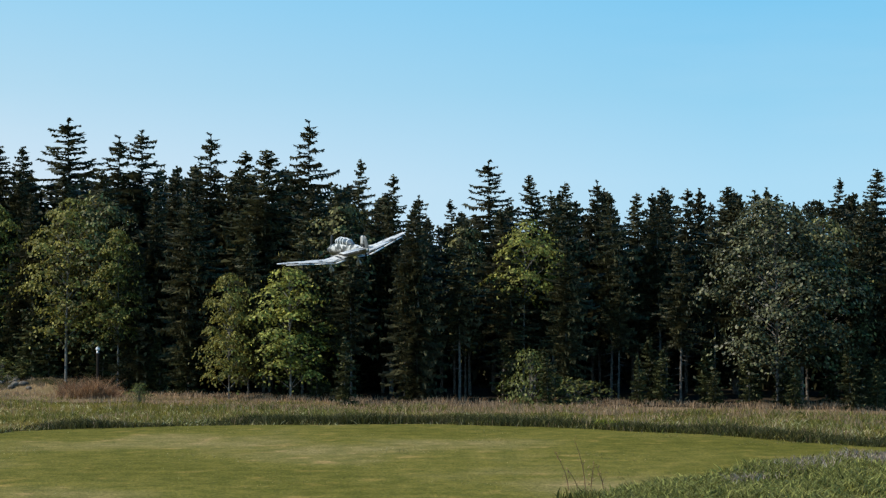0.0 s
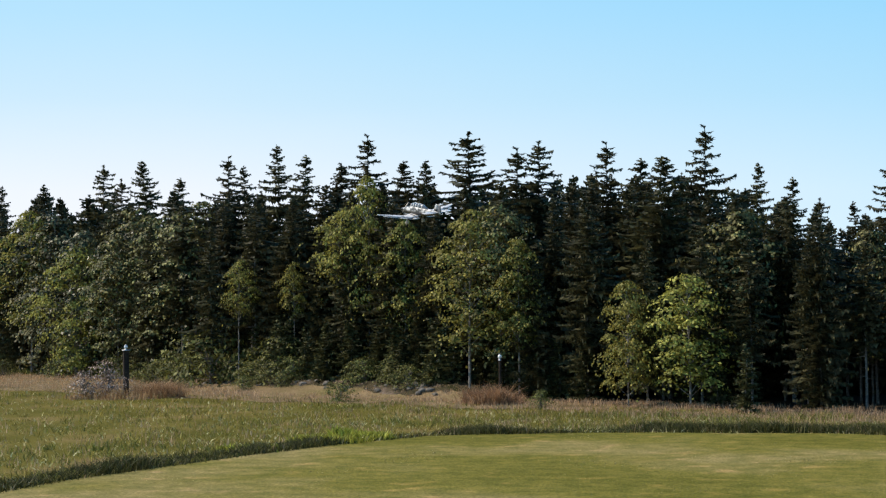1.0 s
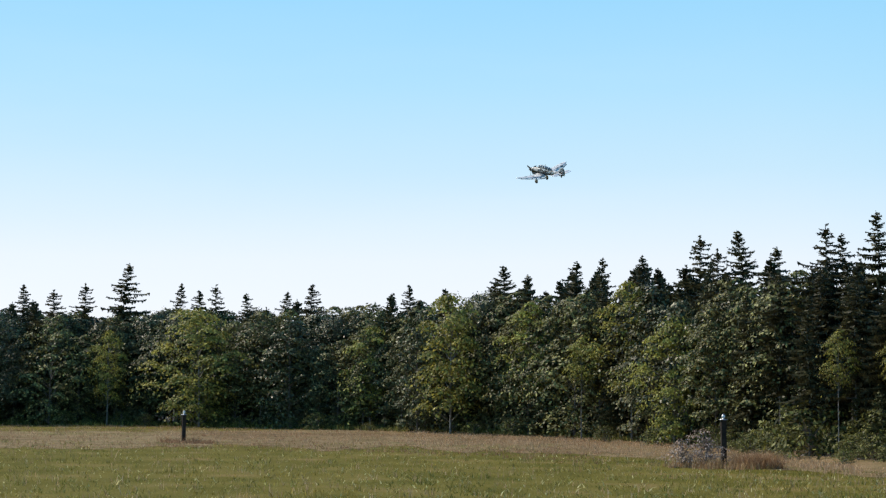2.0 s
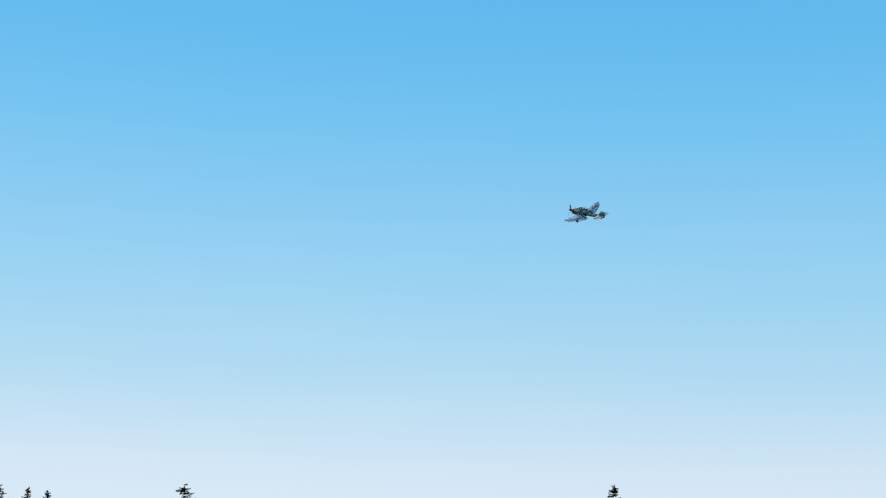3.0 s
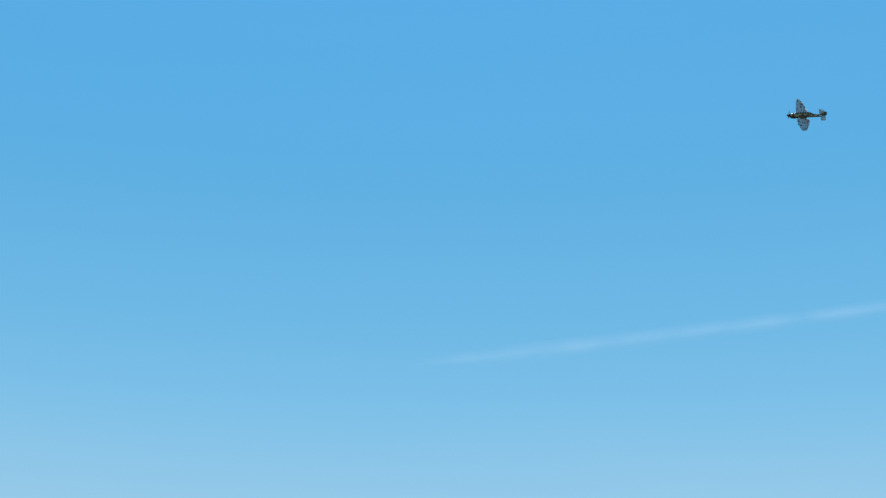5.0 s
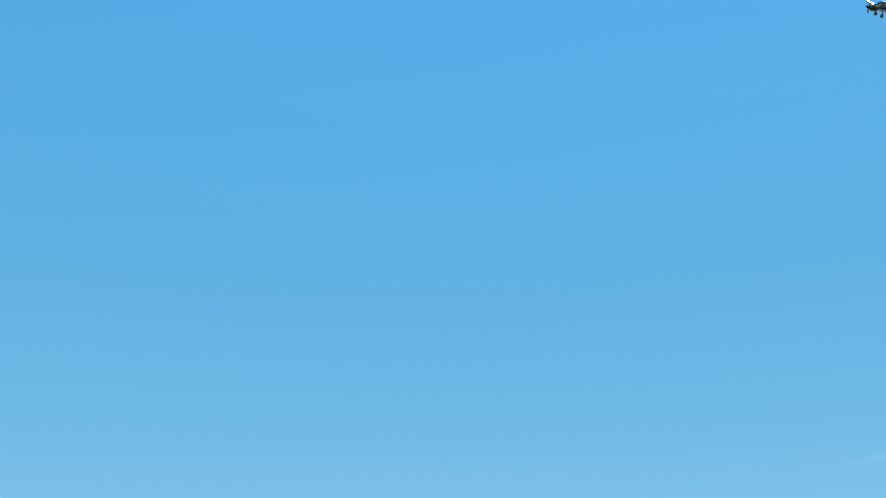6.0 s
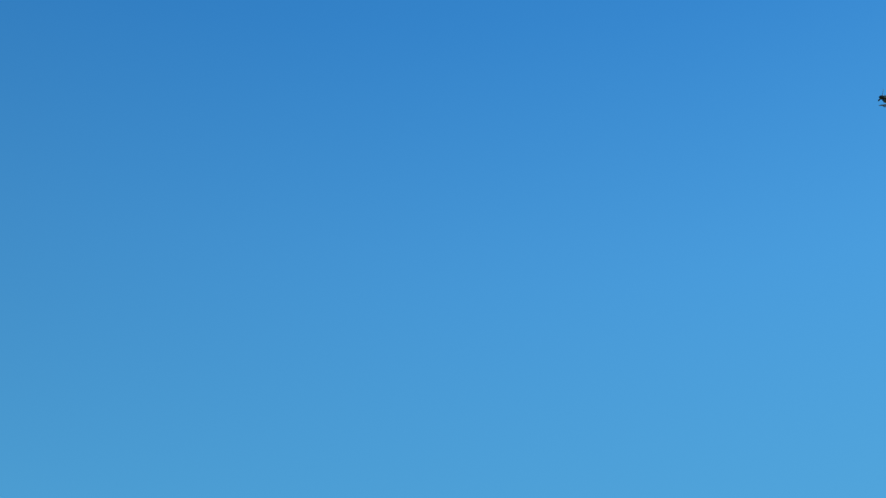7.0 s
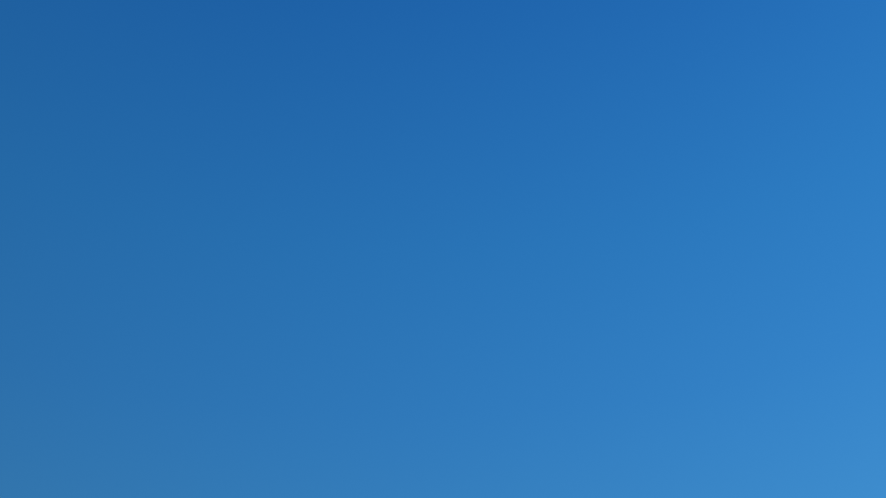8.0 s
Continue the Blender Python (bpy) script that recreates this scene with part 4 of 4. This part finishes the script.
        leg = part("wheel_leg", loft([[(0.06 + a * l, sg * 0.16 + w * b, zz) for a, b in ((1, 0), (0.4, 1), (-0.4, 1), (-1, 0), (-0.4, -1), (0.4, -1))]
                                      for l, w, zz in ((0.024, 0.011, z + 0.005), (0.018, 0.009, z - 0.035), (0.02, 0.01, z - 0.065), (0.044, 0.02, z - 0.085), (0.05, 0.022, z - 0.108), (0.034, 0.015, z - 0.132))], M_FAIRING, "wheel_leg"), None, plane, "pale grey wheel fairing below the wing bend")
        wheel = []
        for w in (-0.012, -0.008, 0.008, 0.012):
            rr = 0.042 if abs(w) < 0.01 else 0.032
            wheel.append([(0.062 + rr * cos(2 * pi * k / 16), sg * 0.16 + w, z - 0.125 + rr * sin(2 * pi * k / 16)) for k in range(16)])
        part("wheel", loft(wheel, M_TYRE, "wheel"), None, leg, "black tyre")
        # tailplane with its strut
        tail = part("tailplane", loft([foil(sg * y, lead, ch, 0.045, 0.09) for y, lead, ch in ((0.0, -0.5, 0.105), (0.22, -0.51, 0.095), (0.262, -0.52, 0.07))], M_CAMO, "tailplane"), None, plane)
        part("elevator", loft([foil(sg * y, lead, ch, 0.045, 0.08) for y, lead, ch in ((0.02, -0.61, 0.065), (0.22, -0.61, 0.055), (0.262, -0.595, 0.04))], M_WHITE, "elevator"), None, tail)
        part("tail_strut", loft([[(-0.55 + a * 0.008, sg * y + b * 0.003, zz + b * 0.003) for a, b in ((1, 0), (0, 1), (-1, 0), (0, -1))] for y, zz in ((0.02, -0.002), (0.13, 0.042))], M_GREY, "tail_strut"), None, tail)
    fin = part("fin", loft([[(x0 - (x0 - x1) * u, 0.008 * t * v, z) for u, v in FOIL] for z, x0, x1, t in ((0.03, -0.49, -0.61, 1.4), (0.1, -0.52, -0.61, 1.2), (0.16, -0.55, -0.615, 0.9), (0.175, -0.575, -0.61, 0.5))], M_CAMO, "fin"), None, plane, "white tail fin with dark patches")
    part("rudder", loft([[(x0 - (x0 - x1) * u, 0.007 * t * v, z) for u, v in FOIL] for z, x0, x1, t in ((0.0, -0.62, -0.69, 1.2), (0.07, -0.617, -0.715, 1.1), (0.14, -0.62, -0.7, 0.9), (0.175, -0.622, -0.67, 0.5))], M_GREY, "rudder"), None, fin, "grey rudder")
    part("tail_wheel", loft([[(-0.59 + r * cos(2 * pi * k / 12), w, -0.03 + r * sin(2 * pi * k / 12)) for k in range(12)] for w, r in ((-0.007, 0.014), (-0.004, 0.02), (0.004, 0.02), (0.007, 0.014))], M_TYRE, "tail_wheel"), None, plane)
    part("tail_wheel_fork", slab([(-0.57, 0.01), (-0.59, 0.01), (-0.598, -0.03), (-0.584, -0.03)], -0.01, 0.01, M_GREY, "fork"), None, plane)
    part("aerial_mast", loft([[(-0.09 + a * 0.006, b * 0.003, z) for a, b in ((1, 0), (0, 1), (-1, 0), (0, -1))] for z in (0.12, 0.17)], M_DARK, "aerial_mast"), None, plane)
    return plane, prop


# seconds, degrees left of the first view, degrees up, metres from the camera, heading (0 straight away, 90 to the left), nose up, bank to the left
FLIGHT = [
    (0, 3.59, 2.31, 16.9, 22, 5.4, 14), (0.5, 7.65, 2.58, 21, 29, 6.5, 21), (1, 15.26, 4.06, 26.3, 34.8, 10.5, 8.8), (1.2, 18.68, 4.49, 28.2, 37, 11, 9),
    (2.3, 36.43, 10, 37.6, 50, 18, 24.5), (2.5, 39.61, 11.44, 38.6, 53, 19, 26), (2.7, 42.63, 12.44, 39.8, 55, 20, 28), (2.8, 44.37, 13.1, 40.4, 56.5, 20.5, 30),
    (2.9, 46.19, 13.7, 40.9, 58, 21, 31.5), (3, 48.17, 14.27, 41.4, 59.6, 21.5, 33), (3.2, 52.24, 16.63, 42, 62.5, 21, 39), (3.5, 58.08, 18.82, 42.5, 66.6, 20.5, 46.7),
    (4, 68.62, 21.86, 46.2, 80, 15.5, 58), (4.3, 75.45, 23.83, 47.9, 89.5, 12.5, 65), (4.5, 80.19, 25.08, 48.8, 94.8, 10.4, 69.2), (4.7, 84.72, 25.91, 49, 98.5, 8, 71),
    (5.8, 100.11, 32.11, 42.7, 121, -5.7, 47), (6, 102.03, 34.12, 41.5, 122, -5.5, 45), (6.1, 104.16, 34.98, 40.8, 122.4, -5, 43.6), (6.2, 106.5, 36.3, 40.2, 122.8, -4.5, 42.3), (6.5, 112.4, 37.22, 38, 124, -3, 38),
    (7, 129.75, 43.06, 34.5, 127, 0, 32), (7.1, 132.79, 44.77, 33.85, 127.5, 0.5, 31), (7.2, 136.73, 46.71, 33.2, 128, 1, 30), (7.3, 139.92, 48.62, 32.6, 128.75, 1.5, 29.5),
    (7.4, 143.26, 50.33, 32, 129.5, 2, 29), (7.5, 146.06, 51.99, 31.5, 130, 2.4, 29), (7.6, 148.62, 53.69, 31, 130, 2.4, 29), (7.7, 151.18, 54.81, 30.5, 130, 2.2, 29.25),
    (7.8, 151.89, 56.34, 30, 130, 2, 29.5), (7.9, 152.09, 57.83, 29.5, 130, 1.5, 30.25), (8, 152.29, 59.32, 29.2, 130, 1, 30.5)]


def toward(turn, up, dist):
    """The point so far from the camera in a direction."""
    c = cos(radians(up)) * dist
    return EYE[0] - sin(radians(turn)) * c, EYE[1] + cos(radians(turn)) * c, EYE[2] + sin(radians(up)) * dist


# ------------------------------------------------------------------ lamp posts in the meadow
def build_lamp_post(turn, dist, height, wide, square, label):
    x, y = at(turn, dist)
    post = tagged(new("lamp_post"), label, "lamp post", "lamp posts in the meadow")
    post.matrix_basis = pose(x, y, ground_z(x, y), 0, 0, turn + 12)
    n, w = (4 if square else 12), wide / 2 * (1.414 if square else 1)
    ring = lambda r, z: [(r * cos(2 * pi * (k + 0.5) / n), r * sin(2 * pi * (k + 0.5) / n), z) for k in range(n)]
    part("post", loft([ring(w, -0.1), ring(w, height - 0.22), ring(w * 0.92, height - 0.2)], M_POST, "post", False), None, post)
    part("collar", loft([[(r * cos(2 * pi * k / 14), r * sin(2 * pi * k / 14), z) for k in range(14)] for r, z in ((w * 1.25, height - 0.2), (w * 1.25, height - 0.17), (0.05, height - 0.15), (0.05, height - 0.1))], M_CAP, "collar"), None, post)
    rings = [[(0.085 * sin(a) * cos(2 * pi * k / 16), 0.085 * sin(a) * sin(2 * pi * k / 16), height - 0.03 - 0.085 * cos(a)) for k in range(16)] for a in [0.25 + 2.6 * i / 9 for i in range(10)]]
    part("globe", loft(rings, M_GLOBE, "globe"), None, post, "white lamp globe")
    part("cap", loft([[(r * cos(2 * pi * k / 14), r * sin(2 * pi * k / 14), z) for k in range(14)] for r, z in ((0.06, height + 0.035), (0.045, height + 0.06), (0.012, height + 0.08))], M_CAP, "cap"), None, post)
    return post


def build_lamps():
    build_lamp_post(25.67, 73.3, 2.25, 0.23, True, "dark square wooden lamp post with a white globe")
    build_lamp_post(12.3, 63.5, 1.75, 0.11, False, "slim dark lamp post behind dry brown weeds")
    build_lamp_post(44.92, 100.0, 1.9, 0.22, True, "dark square wooden lamp post in dry grass")


# ------------------------------------------------------------------ weeds round the posts, stones, tall stalks
def clump(name, label, category, mat, turn, dist, wide, tall, n, blade, lean, seed):
    rng = random.Random(seed)
    cx, cy = at(turn, dist)
    spots = []
    for _ in range(n):
        a, d = rng.uniform(0, 2 * pi), wide * rng.random() ** 0.6
        spots.append((cx + d * cos(a), cy + 0.6 * d * sin(a)))
    ob = blades(name, label, mat, spots, tall, blade, lean, 7, seed)
    return tagged(ob, category=category)


def build_weeds():
    clump("dry_weeds", "rust-brown dry weeds round a lamp post", "weeds", M_RUST, 12.5, 61.5, 1.2, 0.7, 190, 0.026, 1.0, 31)
    clump("dry_weeds", "pale rusty dry weeds heaped before a lamp post", "weeds", M_RUST, 12.75, 61.0, 0.8, 0.8, 110, 0.026, 1.1, 37)
    clump("dry_weeds", "brown dry grass beside the square lamp post", "weeds", M_RUST, 24.5, 71.0, 1.15, 0.85, 210, 0.022, 1.0, 32)
    clump("dry_weeds", "brown dry weeds at the foot of the square lamp post", "weeds", M_RUST, 26.2, 70.5, 2.2, 0.35, 160, 0.03, 0.5, 33)
    clump("dry_weeds", "flat brown weeds round the far lamp post", "weeds", M_RUST, 44.8, 99.0, 2.2, 0.35, 150, 0.03, 0.6, 34)
    clump("tall_weeds", "leafy green weeds at the lawn's near edge", "weeds", M_WEED, -6.0, 27.2, 0.9, 0.28, 90, 0.035, 0.7, 36)
    for i, (turn, wide, tall) in enumerate(((18.5, 1.1, 0.42), (17.3, 0.8, 0.36), (21.3, 0.7, 0.34), (-6.5, 0.8, 0.3))):
        clump("leafy_weeds", "bright yellow-green weeds beside the mown lawn", "weeds", M_LUSH, turn, mown_far(turn) + 1.3, wide, tall, int(170 * wide), 0.06, 0.8, 50 + i)
    for turn, dist, h, r, seed in ((27.0, 71.0, 1.2, 0.7, 7), (26.25, 71.3, 1.6, 0.8, 8)):
        x, y = at(turn, dist)
        meshes = broadleaf_meshes("shrub", h, r, 0.1, seed, M_PINK, M_BARK, 26, 40, 0.055)
        ob = tree("seed_shrub", "thin shrub with pinkish pale seed heads", "shrub", "pale shrubs by the lamp post", meshes)
        ob.location = (x, y, ground_z(x, y) - 0.02)


def build_stalk(turn, dist, tall, lean, seed):
    """A thin dry stem with short side twigs and withered leaves."""
    rng, nrg = random.Random(seed), np.random.default_rng(seed)
    x, y = at(turn, dist)
    ob = tagged(new("weed_stalk"), "thin dry brown weed stalk with withered leaves", "weeds", "weed stalks by the lawn")
    ob.location = (x, y, ground_z(x, y) - 0.02)
    path = [Vector((lean * tall * f * f, 0.03 * sin(5 * f), tall * f)) for f in (0, 0.25, 0.5, 0.75, 1)]
    pieces, pts, outs = [tube(path, [0.009, 0.008, 0.007, 0.005, 0.003], 5)], [], []
    for k in range(16):
        f = rng.uniform(0.2, 1.0)
        p = Vector((lean * tall * f * f, 0.03 * sin(5 * f), tall * f))
        a, ln = rng.uniform(0, 2 * pi), rng.uniform(0.03, 0.11) * (1.2 - 0.6 * f)
        q = p + Vector((cos(a) * ln, sin(a) * ln, ln * 1.1))
        pieces.append(tube([p, q], [0.003, 0.002], 3))
        pts.append(tuple(q))
        outs.append((cos(a), sin(a), 0.4))
    part("stem", mesh_of("stem", *joined(pieces), M_RUST), None, ob)
    v, f = leaf_quads(pts, outs, 0.022, nrg)
    part("leaves", mesh_of("leaves", v.tolist(), f.tolist(), M_RUST), None, ob)


def build_stalks():
    for k, (turn, dist, tall, lean) in enumerate(((-4.5, 28.4, 0.75, -0.35), (-5.1, 28.6, 0.95, -0.22), (-5.3, 28.2, 0.55, 0.1), (-5.75, 28.4, 0.5, -0.3), (-4.85, 28.0, 0.45, -0.4))):
        build_stalk(turn, dist, tall, lean, 70 + k)


def build_stones():
    rng = random.Random(9)
    for i in range(70):
        bm = bmesh.new()
        bmesh.ops.create_icosphere(bm, subdivisions=2, radius=1.0)
        s = rng.uniform(0.06, 0.17)
        for v in bm.verts:
            v.co = Vector((v.co.x * s * 1.3, v.co.y * s, v.co.z * s * 0.75)) * (1 + 0.35 * noise.noise(v.co * 1.6 + Vector((i * 3.1, 0, 0))))
        me = bpy.data.meshes.new("stone")
        bm.to_mesh(me)
        bm.free()
        me.materials.append(M_STONE)
        turn = rng.uniform(14.5, 23.5)
        x, y = at(turn, table(WOOD_EDGE, turn) - rng.uniform(2.2, 5.6))
        ob = tagged(new("stone", me), "pale rough fieldstone lying among low shrubs", "stone", "stones along the wood")
        ob.matrix_basis = pose(x, y, ground_z(x, y) + 0.06 + 0.2 * s, 0, 0, rng.uniform(0, 360))


# ------------------------------------------------------------------ sky: thin contrail, far bird
def build_contrail():
    def build(nt, bsdf):
        nt.nodes.remove(bsdf)
        out = nt.nodes["Material Output"]
        uvw = nt.nodes.new("ShaderNodeTexCoord")
        sep = nt.nodes.new("ShaderNodeSeparateXYZ")
        nt.links.new(uvw.outputs["Generated"], sep.inputs[0])
        wisp = nt.nodes.new("ShaderNodeTexNoise")
        wisp.inputs["Scale"].default_value, wisp.inputs["Detail"].default_value = 0.012, 4
        nt.links.new(uvw.outputs["Object"], wisp.inputs["Vector"])
        ramp = nt.nodes.new("ShaderNodeMapRange")
        ramp.inputs["From Min"].default_value, ramp.inputs["From Max"].default_value = 0.25, 0.75
        ramp.inputs["To Min"].default_value, ramp.inputs["To Max"].default_value = 0.012, 0.075
        nt.links.new(wisp.outputs["Fac"], ramp.inputs["Value"])
        att = nt.nodes.new("ShaderNodeAttribute")
        att.attribute_name = "trail_share"
        mul = nt.nodes.new("ShaderNodeMath")
        mul.operation = "MULTIPLY"
        nt.links.new(ramp.outputs[0], mul.inputs[0])
        nt.links.new(att.outputs["Fac"], mul.inputs[1])
        clear = nt.nodes.new("ShaderNodeBsdfTransparent")
        ice = nt.nodes.new("ShaderNodeBsdfTranslucent")
        ice.inputs["Color"].default_value = (0.95, 0.95, 0.96, 1)
        mx = nt.nodes.new("ShaderNodeMixShader")
        nt.links.new(mul.outputs[0], mx.inputs[0])
        nt.links.new(clear.outputs[0], mx.inputs[1])
        nt.links.new(ice.outputs[0], mx.inputs[2])
        nt.links.new(mx.outputs[0], out.inputs["Surface"])
    mat = material("ice_trail", build)
    verts, faces, dens, n = [], [], [], 90
    for i in range(n + 1):
        f = i / n
        turn = 106.0 - 33.0 * f
        up = table([(72, 19.9), (80, 20.0), (88, 19.95), (94, 19.6), (100, 19.05), (106, 18.4)], turn)
        half = 0.4 * (0.5 + 0.5 * min(1, f * 8)) * (1 - 0.35 * f)
        along = min(1, f * 14) * (1 - max(0, (f - 0.55) / 0.45)) ** 1.2
        for k in range(7):
            u = (k - 3) / 3
            verts.append(toward(turn, up + half * u, 3000 + 12 * (1 - u * u)))
            dens.append(along * (1 - abs(u)) ** 0.85)
    for i in range(n):
        for k in range(6):
            a = i * 7 + k
            faces.append((a, a + 7, a + 8, a + 1))
    me = mesh_of("contrail", verts, faces, mat, True)
    layer = me.attributes.new("trail_share", "FLOAT", "POINT")
    layer.data.foreach_set("value", dens)
    tagged(new("contrail", me), "thin faint white ice trail across blue sky", "contrail", kind="structure")


def build_bird():
    bird = tagged(new("bird"), "small dark bird gliding far off in the sky", "bird")
    part("bird_body", loft([oval(x, w, h, z, 8, 2) for x, w, h, z in ((0.17, 0.004, 0.004, 0), (0.13, 0.02, 0.02, 0), (0.04, 0.035, 0.034, 0), (-0.08, 0.025, 0.022, 0), (-0.2, 0.03, 0.004, 0))], M_DARK, "bird_body"), None, bird)
    for sg in (1, -1):
        part("bird_wing", loft([foil(sg * y, lead, ch, z, 0.08) for y, lead, ch, z in ((0.02, 0.08, 0.12, 0.01), (0.14, 0.1, 0.1, 0.05), (0.3, 0.03, 0.04, 0.03))], M_DARK, "bird_wing"), None, bird)
    return bird


build_terrain()
build_mown_lawn()
build_wood_floor()
build_bank()
build_wood()
build_meadow()
build_lamps()
build_weeds()
build_stalks()
build_stones()
build_contrail()
PLANE, PROP = build_aeroplane()
BIRD = build_bird()


def motions():
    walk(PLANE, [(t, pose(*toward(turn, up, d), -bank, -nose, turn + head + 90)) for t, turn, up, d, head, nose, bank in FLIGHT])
    walk(PROP, [(k / FPS, pose(0.388, 0, -0.036, 15 + 77 * k, 0, 0)) for k in range(241)])
    walk(BIRD, [(0.0, pose(*toward(122, 35.7, 170), 6, 0, 195)), (6.0, pose(*toward(125.15, 36.45, 170), 8, 0, 195)), (8.0, pose(*toward(125.4, 36.65, 172), 4, 0, 195))])


motions()
